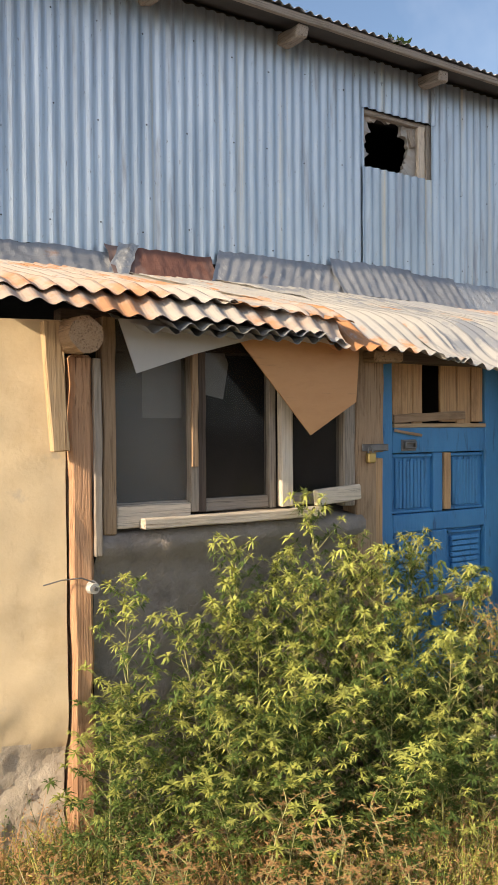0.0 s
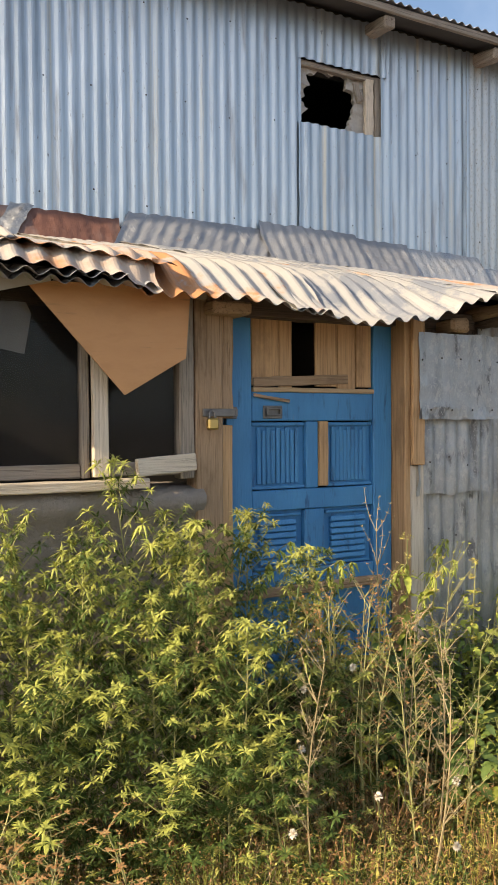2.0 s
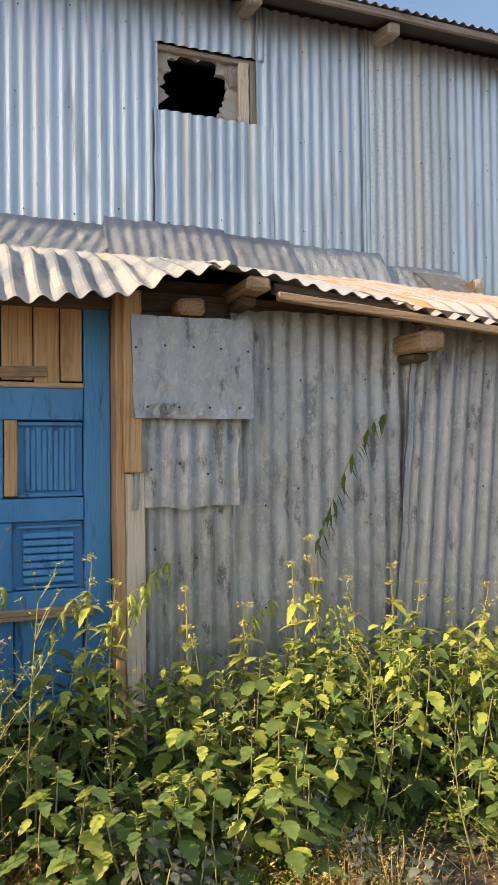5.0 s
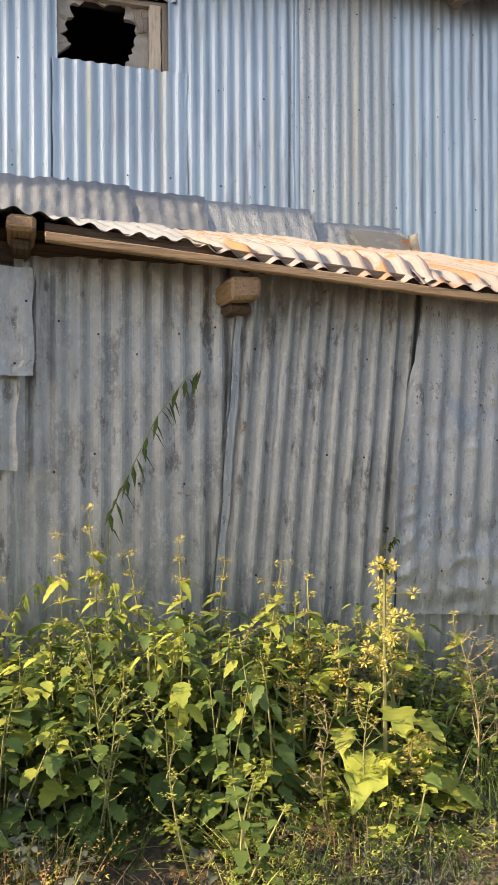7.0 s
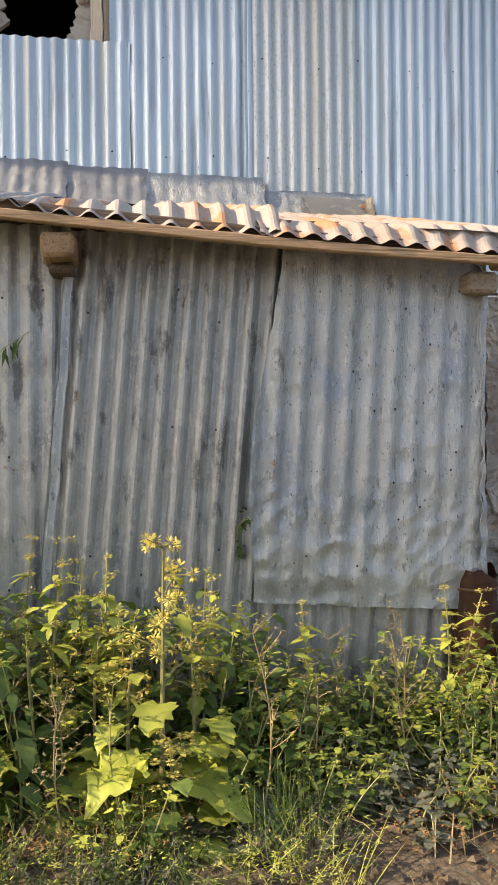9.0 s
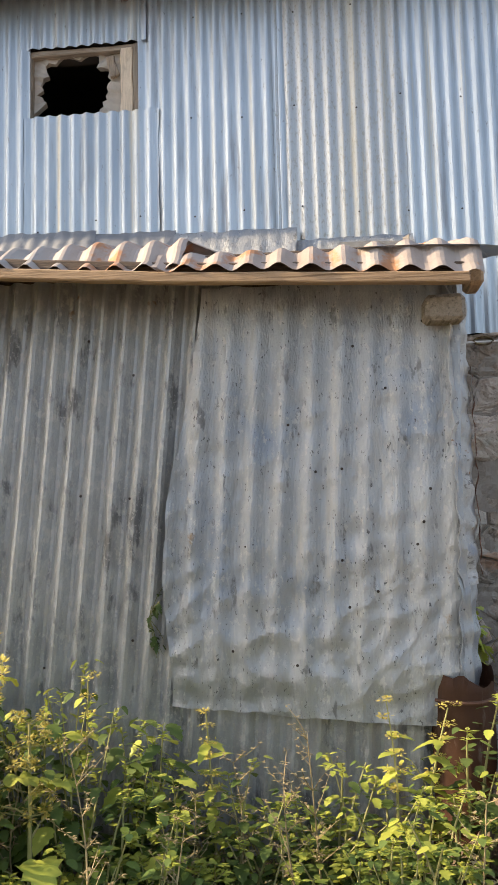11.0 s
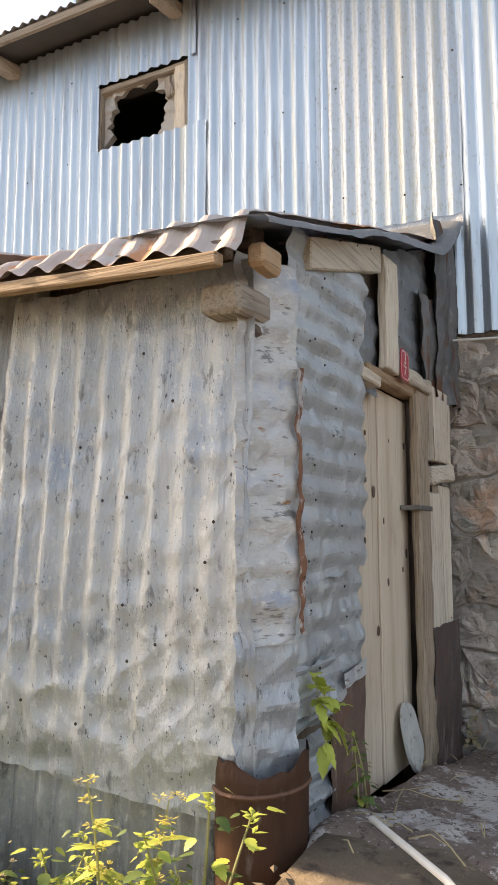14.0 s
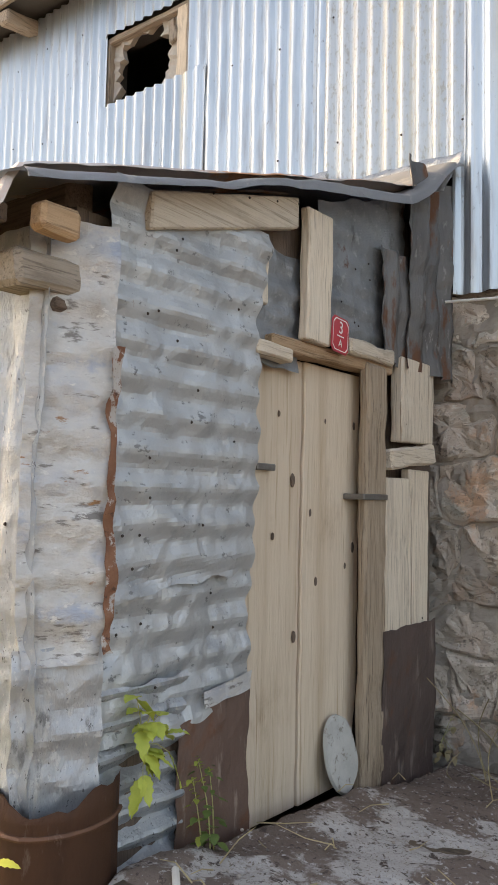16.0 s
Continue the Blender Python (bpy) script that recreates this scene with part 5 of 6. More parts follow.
def stone_wall():
    w = thing("wall_stone", (6.8, UPPER_Y + 0.10, 0.0), "rough field stone wall below the upper iron cladding", "wall", kind="structure")
    rg = random.Random(19)
    seeds, zz = [], -0.10
    while zz < 2.1:
        h = rg.choice((0.13, 0.19, 0.24, 0.29)) * rg.uniform(0.9, 1.1)
        xx = 5.70 - rg.uniform(0, 0.2)
        while xx < 8.8:
            ww = rg.choice((0.13, 0.20, 0.27, 0.36, 0.46)) * rg.uniform(0.85, 1.15)
            if rg.random() > 0.10:
                seeds.append((xx + ww / 2 + rg.uniform(-0.03, 0.03), zz + h / 2 + rg.uniform(-0.035, 0.035)))
            xx += ww
        zz += h
    squeeze = 0.60
    for i, (cx, cz) in enumerate(seeds):
        if cx > 8.5:
            continue
        poly = [(cx - 0.5, cz - 0.5), (cx + 0.5, cz - 0.5), (cx + 0.5, cz + 0.5), (cx - 0.5, cz + 0.5)]
        for k, (ox, oz) in enumerate(seeds):
            if k != i and abs(ox - cx) < 0.9 and abs(oz - cz) < 0.7:
                poly = clip_cell(poly, (cx + ox) / 2, (cz + oz) / 2, (ox - cx) * squeeze ** 2, oz - cz)
        for px, pz, nx_, nz_ in ((5.80, 0, -1, 0), (0, -0.05, 0, -1), (0, 2.03, 0, 1)):
            poly = clip_cell(poly, px, pz, nx_, nz_)
        if len(poly) < 3:
            continue
        mx, mz = sum(p[0] for p in poly) / len(poly), sum(p[1] for p in poly) / len(poly)
        rim = []
        for (ax, az), (bx, bz) in zip(poly, poly[1:] + poly[:1]):
            n = max(1, int(math.hypot(bx - ax, bz - az) / 0.035))
            for q in range(n):
                x, z = ax + (bx - ax) * q / n, az + (bz - az) * q / n
                x, z = x + 0.030 * nz((x, z, 1), 7.0) + 0.010 * nz((x, z, 3), 24.0), z + 0.030 * nz((x, z, 5), 7.0) + 0.010 * nz((x, z, 8), 24.0)
                ln = math.hypot(x - mx, z - mz) + 1e-6
                k = max(0.3, 1 - 0.003 / ln)
                rim.append((mx + (x - mx) * k, mz + (z - mz) * k))
        proud, tip, seed = rg.uniform(-0.012, 0.014), rg.uniform(-0.05, 0.05), rg.uniform(0, 40)
        bm = bmesh.new()
        rings = []
        for scale, depth in ((1.0, 0.075), (1.0, 0.022), (0.95, 0.006), (0.86, 0.0), (0.74, 0.0), (0.60, 0.0), (0.44, 0.0), (0.24, 0.0)):
            ring = []
            for x, z in rim:
                px, pz = mx + (x - mx) * scale, mz + (z - mz) * scale
                rough = 0.050 * nz((px, pz, seed), 4.5) + 0.030 * nz((px, pz, seed), 12.0) + 0.017 * nz((px, pz, seed), 26.0) + 0.008 * nz((px, pz, seed), 42.0) if scale < 1 else 0.008 * nz((px, pz, seed), 17.0)
                ring.append(bm.verts.new((px, UPPER_Y + 0.045 + depth - proud + tip * (px - mx) + rough, pz)))
            rings.append(ring)
        for ra, rb in zip(rings, rings[1:]):
            for q in range(len(rim)):
                r = (q + 1) % len(rim)
                bm.faces.new((ra[q], ra[r], rb[r], rb[q]))
        mid = bm.verts.new((mx, UPPER_Y + 0.037 - proud + 0.050 * nz((mx, mz, seed), 4.5) + 0.030 * nz((mx, mz, seed), 12.0), mz))
        for q in range(len(rim)):
            bm.faces.new((rings[-1][q], rings[-1][(q + 1) % len(rim)], mid))
        part("stone", bm, STONE, w)


stone_wall()


def boulder(name, at, size, seed, label):
    bm = bmesh.new()
    bmesh.ops.create_icosphere(bm, subdivisions=3, radius=0.5)
    for v in bm.verts:
        p = v.co.copy()
        v.co = Vector((p.x * size[0], p.y * size[1], p.z * size[2])) * (1 + 0.5 * nz(p, 1.6, seed) + 0.15 * nz(p, 5, seed))
    bm.transform(Matrix.Translation(at))
    tagged(link_mesh(name, bm, STONE, at=at, smooth=True), label, "rock")


boulder("rock", (6.50, 4.36, 0.19), (0.36, 0.22, 0.24), 3.0, "rounded grey-brown rock lying at the stone wall's foot")
part_stick = tube([(6.14, 2.82, 0.388), (6.24, 2.72, 0.385), (6.37, 2.60, 0.375), (6.52, 2.45, 0.33)], 0.0082, 9, 1.1)
tagged(link_mesh("pale_stick", part_stick, PIPE, at=(6.4, 2.6, 0.3)), "pale peeled stick lying on the broken concrete", "stick")
tagged(link_mesh("cable", tube([(5.98, 4.545, 1.985), (6.3, 4.545, 1.965), (6.8, 4.545, 1.97), (7.6, 4.545, 1.985), (9.0, 4.55, 1.98)], 0.006, 7), WHITE, at=(6.5, 4.55, 1.97)), "thin pale cable strung along the stone wall's top", "cable")


# ---- plants ----
def leaf_into(bm, base, direction, length, width, up=Z, droop=0.25, fold=0.15):
    """One leaf of four faces: pointed, folded along its middle, drooping to its tip."""
    d = Vector(direction).normalized()
    s = d.cross(up)
    if s.length < 0.05:
        s = d.cross(X)
    s.normalize()
    n = s.cross(d)
    p0, p1, p2 = Vector(base), Vector(base) + d * length * 0.45 + n * fold * width, Vector(base) + d * length - Z * droop * length
    l = bm.verts.new(p1 + s * width * 0.5 - n * fold * width)
    r = bm.verts.new(p1 - s * width * 0.5 - n * fold * width)
    a, m, t = bm.verts.new(p0), bm.verts.new(p1 + n * 0.02 * width), bm.verts.new(p2)
    for f in ((a, l, m), (l, t, m), (a, m, r), (m, t, r)):
        bm.faces.new(f)


def broad_leaf_into(bm, base, direction, length, width, droop=0.3, wavy=0.05, seed=0.0):
    """A heart-shaped leaf with a sunk rib, a crinkled blade and a toothed edge."""
    d = Vector(direction).normalized()
    s = d.cross(Z)
    if s.length < 0.05:
        s = X.copy()
    s.normalize()
    n = s.cross(d)
    prof = [(0.0, 0.22), (0.06, 0.62), (0.16, 0.84), (0.24, 0.92), (0.36, 1.0), (0.46, 0.86), (0.58, 0.84), (0.68, 0.62), (0.80, 0.50), (0.90, 0.24), (1.0, 0.0)]
    prev = None
    for k, (t, w) in enumerate(prof):
        c = Vector(base) + d * length * t - Z * droop * length * t * t
        e = 0.5 * width * w * (1 + 0.10 * (-1) ** k)
        row = []
        for f in (1.0, 0.55, 0.0, -0.55, -1.0):
            lift = 0.22 * e * abs(f) - (0.10 * e * f * f) + wavy * width * nz((t * 4, f * 2, seed), 1.6, seed) * (0.3 + abs(f))
            row.append(bm.verts.new(c + s * e * f + n * lift))
        if prev:
            for q in range(4):
                bm.faces.new((prev[q], row[q], row[q + 1], prev[q + 1])).smooth = True
        prev = row


def stalk_into(bm, points, r0, r1, seg=4):
    rings = []
    pts = [Vector(p) for p in points]
    for i, p in enumerate(pts):
        dd = (pts[min(i + 1, len(pts) - 1)] - pts[max(i - 1, 0)]).normalized()
        q = dd.to_track_quat("Z", "Y")
        r = r0 + (r1 - r0) * i / max(1, len(pts) - 1)
        rings.append([bm.verts.new(p + q @ Vector((r * math.cos(6.2832 * k / seg), r * math.sin(6.2832 * k / seg), 0))) for k in range(seg)])
    for a, b in zip(rings, rings[1:]):
        for k in range(seg):
            bm.faces.new((a[k], a[(k + 1) % seg], b[(k + 1) % seg], b[k]))


def curve_pts(rg, base, top, sway, n=6):
    b, t = Vector(base), Vector(top)
    o = Vector((rg.uniform(-1, 1), rg.uniform(-1, 1), 0)) * sway
    return [b.lerp(t, k / n) + o * math.sin(math.pi * k / n) for k in range(n + 1)]


def hemp(seed, height, spread, light=0.3):
    rg = random.Random(seed)
    p = thing("hemp_plant", (0, 0, 0), "bushy green hemp-like weed with narrow toothed leaves", "weed", "weeds by the window")
    stems, green, pale = bmesh.new(), bmesh.new(), bmesh.new()
    lean = Vector((rg.uniform(-0.1, 0.1), rg.uniform(-0.1, 0.1), 0))
    main = curve_pts(rg, (0, 0, 0), lean + Z * height, 0.04, 10)
    stalk_into(stems, main, 0.005, 0.0015)

    def tuft(at, size, bmx, count):
        for k in range(count):
            a = rg.uniform(0, 6.283)
            el = rg.uniform(-0.4, 0.9)
            leaf_into(bmx, at, (math.cos(a) * math.cos(el), math.sin(a) * math.cos(el), math.sin(el)), size * rg.uniform(0.7, 1.25), size * rg.uniform(0.16, 0.24), droop=rg.uniform(0.1, 0.5))

    branches = int(height * 38)
    for k in range(branches):
        t = 0.12 + 0.86 * k / branches
        q = main[min(10, int(t * 10))].lerp(main[min(10, int(t * 10) + 1)], t * 10 % 1)
        a = k * 2.4 + rg.uniform(-0.4, 0.4)
        ln = spread * (1.05 - t) * rg.uniform(0.6, 1.15) + 0.05
        end = q + Vector((math.cos(a) * ln, math.sin(a) * ln, ln * rg.uniform(0.5, 1.1)))
        bp = curve_pts(rg, q, end, 0.015, 4)
        stalk_into(stems, bp, 0.002, 0.0008, 3)
        for j in range(1, 5):
            # Tips and upper branches get the sunlit colour more often, inner ones the shaded.
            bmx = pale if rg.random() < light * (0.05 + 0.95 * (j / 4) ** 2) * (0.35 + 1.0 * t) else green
            if j < 3 and rg.random() < 0.4:
                continue
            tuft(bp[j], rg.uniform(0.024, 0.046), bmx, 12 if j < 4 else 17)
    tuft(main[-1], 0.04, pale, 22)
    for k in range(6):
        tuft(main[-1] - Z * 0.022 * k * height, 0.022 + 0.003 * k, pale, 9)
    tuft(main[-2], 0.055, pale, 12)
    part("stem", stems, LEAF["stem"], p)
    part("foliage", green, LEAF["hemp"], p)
    part("young_foliage", pale, LEAF["hemp_light"], p, "yellow-green outer leaves, sunlight put into their colour")
    return p


def nettle(seed, height, size, mats=("nettle", "lime"), name="nettle_plant", label="upright weed with broad toothed green leaves", tip=True):
    rg = random.Random(seed)
    p = thing(name, (0, 0, 0), label, "weed", "weeds by the shed")
    stems, green, pale = bmesh.new(), bmesh.new(), bmesh.new()
    for s in range(3):
        b = Vector((rg.uniform(-0.06, 0.06), rg.uniform(-0.06, 0.06), 0))
        h = height * rg.uniform(0.65, 1.0)
        main = curve_pts(rg, b, b + Vector((rg.uniform(-0.12, 0.12), rg.uniform(-0.12, 0.12), h)), 0.03, 8)
        stalk_into(stems, main, 0.005, 0.002)
        for k in range(1, 9):
            for side_ in (0, 1):
                a = k * 1.57 + side_ * 3.14 + rg.uniform(-0.5, 0.5)
                ln = size * rg.uniform(0.6, 1.1) * (1.15 - 0.6 * k / 8)
                pet = main[k] + Vector((math.cos(a), math.sin(a), 0.4)) * 0.03
                # The paler leaf colour grows likelier with height, painting sunlit tops over shaded stems.
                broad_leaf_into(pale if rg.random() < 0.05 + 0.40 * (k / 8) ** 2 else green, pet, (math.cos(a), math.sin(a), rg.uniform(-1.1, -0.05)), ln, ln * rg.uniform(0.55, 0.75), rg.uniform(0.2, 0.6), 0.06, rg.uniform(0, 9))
        if tip:
            for k in range(14):
                a = rg.uniform(0, 6.28)
                leaf_into(pale, main[-1] - Z * rg.uniform(0, 0.10), (math.cos(a), math.sin(a), rg.uniform(0.2, 1.5)), rg.uniform(0.02, 0.045), 0.012)
    part("stem", stems, LEAF["stem"], p)
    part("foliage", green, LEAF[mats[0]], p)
    part("young_foliage", pale, LEAF[mats[1]], p, "yellow-green upper leaves, sunlight put into their colour")
    return p


def seed_stalk(seed, height, mat="straw"):
    """A tall dry branching stalk with seed heads."""
    rg = random.Random(seed)
    p = thing("dry_stalk", (0, 0, 0), "tall thin branching stalk gone to pale seed", "weed", "dry stalks")
    stems, tips = bmesh.new(), bmesh.new()
    main = curve_pts(rg, (0, 0, 0), (rg.uniform(-0.08, 0.08), rg.uniform(-0.08, 0.08), height), 0.04, 8)
    stalk_into(stems, main, 0.0045, 0.0015)
    for k in range(3, 9):
        for _ in range(3):
            a = rg.uniform(0, 6.28)
            ln = rg.uniform(0.07, 0.17)
            end = main[k] + Vector((math.cos(a) * ln * 0.6, math.sin(a) * ln * 0.6, ln))
            bp = curve_pts(rg, main[k], end, 0.01, 3)
            stalk_into(stems, bp, 0.002, 0.0008, 3)
            for q in bp[1:]:
                for _ in range(4):
                    b = rg.uniform(0, 6.28)
                    leaf_into(tips, q, (math.cos(b), math.sin(b), rg.uniform(0, 1.5)), rg.uniform(0.010, 0.022), 0.006)
    part("stem", stems, LEAF["straw" if mat == "straw" else "stem"], p)
    part("seed", tips, LEAF[mat], p)
    return p


def dry_grass(seed, mat, height=0.35, blades=150, spread=0.16):
    rg = random.Random(seed)
    p = thing("grass_tuft", (0, 0, 0), "tuft of dry sun-bleached grass and fine weeds", "grass", "grass tufts")
    bm, heads = bmesh.new(), bmesh.new()
    for _ in range(blades):
        a, r = rg.uniform(0, 6.28), spread * math.sqrt(rg.random())
        b = Vector((math.cos(a) * r, math.sin(a) * r, -0.01))
        h = height * rg.uniform(0.35, 1.0)
        tip = b + Vector((math.cos(a + 0.8) * rg.uniform(-0.12, 0.30), math.sin(a + 0.8) * rg.uniform(-0.12, 0.30), h))
        mid = b.lerp(tip, 0.55) + Z * 0.05 * h
        w = Vector((-math.sin(a), math.cos(a), 0)) * rg.uniform(0.0012, 0.0028)
        v = [bm.verts.new(c) for c in (b - w, b + w, mid + w * 0.8, mid - w * 0.8, tip)]
        bm.faces.new((v[0], v[1], v[2], v[3]))
        bm.faces.new((v[3], v[2], v[4]))
        if rg.random() < 0.75:
            for _ in range(8):
                c = rg.uniform(0, 6.28)
                leaf_into(heads, b.lerp(mid, 0.6).lerp(tip, rg.random()), (math.cos(c), math.sin(c), rg.uniform(-0.2, 1.2)), rg.uniform(0.010, 0.024), 0.006)
    part("grass", bm, LEAF[mat], p)
    part("seed", heads, LEAF["russet" if mat == "straw" else mat], p)
    return p


def burdock(seed):
    rg = random.Random(seed)
    p = thing("burdock_plant", (0, 0, 0), "large burdock with big leaves and bur heads", "weed")
    stems, burs = bmesh.new(), bmesh.new()
    main = curve_pts(rg, (0, 0, 0), (0.02, 0.02, 0.78), 0.02, 10)
    stalk_into(stems, main, 0.009, 0.004, 6)
    for k, (t, ln) in enumerate(((0.5, 0.24), (0.5, 0.22), (1, 0.26), (1, 0.20), (2, 0.24), (2, 0.20), (3, 0.20), (4, 0.17), (5, 0.14), (6, 0.12), (7, 0.09), (8, 0.08))):
        a = k * 2.3 + 0.6
        q = main[int(t)]
        tipp = q + Vector((math.cos(a) * 0.08, math.sin(a) * 0.08, 0.05))
        stalk_into(stems, [q, q.lerp(tipp, 0.5) + Z * 0.01, tipp], 0.004, 0.003)
        one = bmesh.new()
        broad_leaf_into(one, tipp, (math.cos(a), math.sin(a), 0.2), ln * 0.85, ln * 0.70, rg.uniform(0.3, 0.8), 0.24, k)
        part("leaf", one, LEAF["lime" if k % 3 else "nettle"], p)
    for k in range(6, 11):
        for _ in range(5):
            a = rg.uniform(0, 6.28)
            ln = rg.uniform(0.02, 0.10)
            c = main[k] + Vector((math.cos(a) * ln, math.sin(a) * ln, rg.uniform(0, 0.04)))
            stalk_into(stems, [main[k], c], 0.002, 0.002, 3)
            for _ in range(26):
                d = Vector((rg.gauss(0, 1), rg.gauss(0, 1), rg.gauss(0, 1))).normalized()
                leaf_into(burs, c + d * 0.008, d, 0.018, 0.008, droop=0)
    part("stem", stems, LEAF["stem"], p)
    part("bur", burs, LEAF["yellow"], p, "yellowish hooked bur heads")
    return p


def too_fine(p):
    for o in p.children:
        o["kind"] = "stuff"
    return p


def place(proto, x, y, s=1.0, turn=0.0, sz=None, dz=0.0):
    m = Matrix.Translation((x, y, ground_z(x, y) - 0.01 + dz)) @ Matrix.Rotation(turn, 4, "Z") @ Matrix.Diagonal((s, s, sz or s, 1))
    return copy_thing(proto, m)


def settle_first(proto, x, y, s=1.0, turn=0.0, sz=None):
    proto.matrix_basis = Matrix.Translation((x, y, ground_z(x, y) - 0.01)) @ Matrix.Rotation(turn, 4, "Z") @ Matrix.Diagonal((s, s, sz or s, 1))


rg = random.Random(77)


def scatter(protos, spots):
    for p in protos:
        too_fine(p)
    for i, (x, y, s, sz) in enumerate(spots):
        place(protos[i % len(protos)], x, y, s, rg.uniform(0, 6.28), sz)
    for p in protos:
        for o in (*p.children_recursive, p):
            bpy.data.objects.remove(o)


hemps = [hemp(1, 1.0, 0.24, 0.5), hemp(2, 1.0, 0.20, 0.6), hemp(3, 1.0, 0.27, 0.45), hemp(4, 1.0, 0.22, 0.55)]
tops = [(0.86, 2.3, 0.66), (0.98, 2.2, 0.6), (0.92, 2.36, 0.7), (1.06, 2.42, 1.02), (1.2, 2.3, 0.9), (1.22, 2.12, 0.7), (1.35, 2.42, 0.98), (1.42, 2.2, 0.86), (1.46, 2.42, 1.12), (1.56, 2.32, 1.0), (1.64, 2.22, 0.94), (1.72, 2.42, 1.06),
        (1.80, 2.38, 1.25), (1.84, 2.22, 1.06), (1.92, 2.42, 1.08), (2.0, 2.2, 1.02), (2.08, 2.34, 1.06), (2.2, 2.18, 0.96), (2.22, 2.4, 1.06), (2.34, 2.30, 0.92), (2.42, 2.2, 0.76), (1.5, 2.04, 0.66), (1.72, 2.0, 0.74), (1.9, 1.98, 0.8),
        (2.1, 2.0, 0.78), (1.32, 2.0, 0.56), (2.32, 2.0, 0.62), (1.1, 2.2, 0.66), (2.5, 2.36, 0.66), (1.28, 2.44, 0.92), (1.62, 2.44, 1.0), (2.04, 2.46, 0.98), (1.4, 1.92, 0.44), (1.64, 1.88, 0.48), (1.86, 1.84, 0.54), (2.06, 1.82, 0.5), (1.16, 2.02, 0.46), (1.98, 2.1, 0.9), (1.78, 2.12, 0.86), (1.56, 2.14, 0.78), (1.38, 2.1, 0.7)]
scatter(hemps, [(x, y, 0.8 + 0.15 * h, h) for x, y, h in tops])

nettles = [nettle(11, 1.0, 0.13), nettle(12, 1.0, 0.12), nettle(13, 1.0, 0.14)]
spots = []
for k in range(46):
    x = 2.55 + 2.0 * (k + 0.5) / 46 + rg.uniform(-0.05, 0.05)
    y = rg.uniform(1.95, 2.5)
    spots.append((x, y, rg.uniform(0.8, 1.05), rg.uniform(0.42, 0.66)))
for k in range(11):
    spots.append((2.60 + 1.2 * (k + 0.5) / 11, rg.uniform(1.78, 2.08), rg.uniform(0.75, 1.0), rg.uniform(0.30, 0.50)))
for k in range(7):
    spots.append((4.5 + 0.1 * k, rg.uniform(2.3, 2.5), 0.8, rg.uniform(0.36, 0.56)))
scatter(nettles, spots)

greens = [nettle(21, 1.0, 0.07, ("nettle", "lime"), "leafy_weed", "slender yellow-green weed on thin stems"), nettle(22, 1.0, 0.06, ("hemp", "lime"), "leafy_weed", "slender yellow-green weed on thin stems")]
spots = []
for k in range(30):
    x = 4.85 + 1.15 * (k + 0.5) / 30
    spots.append((x, rg.uniform(2.1, 2.5), rg.uniform(0.8, 1.1), rg.uniform(0.25, 0.46)))
for k in range(34):
    spots.append((4.0 + 2.0 * rg.random(), rg.uniform(1.75, 2.3), rg.uniform(0.7, 1.0), rg.uniform(0.18, 0.36)))
for k in range(16):
    spots.append((3.0 + 1.9 * rg.random(), rg.uniform(2.2, 2.5), 0.9, rg.uniform(0.6, 0.8)))
spots += [(5.70, 2.25, 1.0, 0.42), (5.55, 2.38, 1.0, 0.5), (6.05, 3.02, 0.5, 0.25)]
scatter(greens, spots)

dustys = [nettle(31, 1.0, 0.075, ("dusty", "dusty"), "dusty_weed", "grey dust-covered low weed", False)]
spots = [(rg.uniform(2.9, 3.8), rg.uniform(1.55, 2.0), rg.uniform(0.7, 1.0), rg.uniform(0.2, 0.36)) for _ in range(20)]
spots += [(rg.uniform(5.2, 5.9), rg.uniform(1.7, 2.2), rg.uniform(0.6, 0.9), rg.uniform(0.12, 0.2)) for _ in range(14)]
scatter(dustys, spots)

stalks = [seed_stalk(41, 1.0), seed_stalk(42, 1.0, "hemp_light"), seed_stalk(43, 1.0)]
spots = [(2.62, 2.12, 0.9, 1.0), (2.72, 2.0, 0.9, 0.86), (2.5, 1.9, 0.9, 0.72)]
spots += [(rg.uniform(1.95, 2.62), rg.uniform(1.6, 2.1), 0.9, rg.uniform(0.45, 0.75)) for _ in range(12)]
spots += [(rg.uniform(3.0, 6.0), rg.uniform(1.7, 2.4), 0.9, rg.uniform(0.3, 0.6)) for _ in range(22)]
scatter(stalks, spots)

tufts = [dry_grass(51, "straw", 0.30, 110), dry_grass(52, "russet", 0.30, 130), dry_grass(53, "yellow", 0.26, 90), dry_grass(54, "hemp_light", 0.26, 110), dry_grass(55, "hemp", 0.28, 120)]
spots = [(rg.uniform(0.2, 2.7), rg.uniform(1.45, 2.2), rg.uniform(0.8, 1.2), rg.uniform(0.7, 1.15)) for _ in range(100)]
spots += [(rg.uniform(2.7, 3.7), rg.uniform(1.3, 2.2), rg.uniform(0.7, 1.0), rg.uniform(0.5, 0.9)) for _ in range(34)]
spots += [(rg.uniform(0.3, 0.9), rg.uniform(2.2, 2.5), 1.0, rg.uniform(0.7, 1.1)) for _ in range(14)]
scatter(tufts, spots)
scatter([dry_grass(56, "hemp", 0.26, 100), dry_grass(57, "dusty", 0.24, 110), dry_grass(58, "hemp_light", 0.26, 80), dry_grass(59, "straw", 0.22, 60)], [(rg.uniform(3.6, 6.1), rg.uniform(1.45, 2.4), rg.uniform(0.7, 1.0), rg.uniform(0.35, 0.8)) for _ in range(46)])

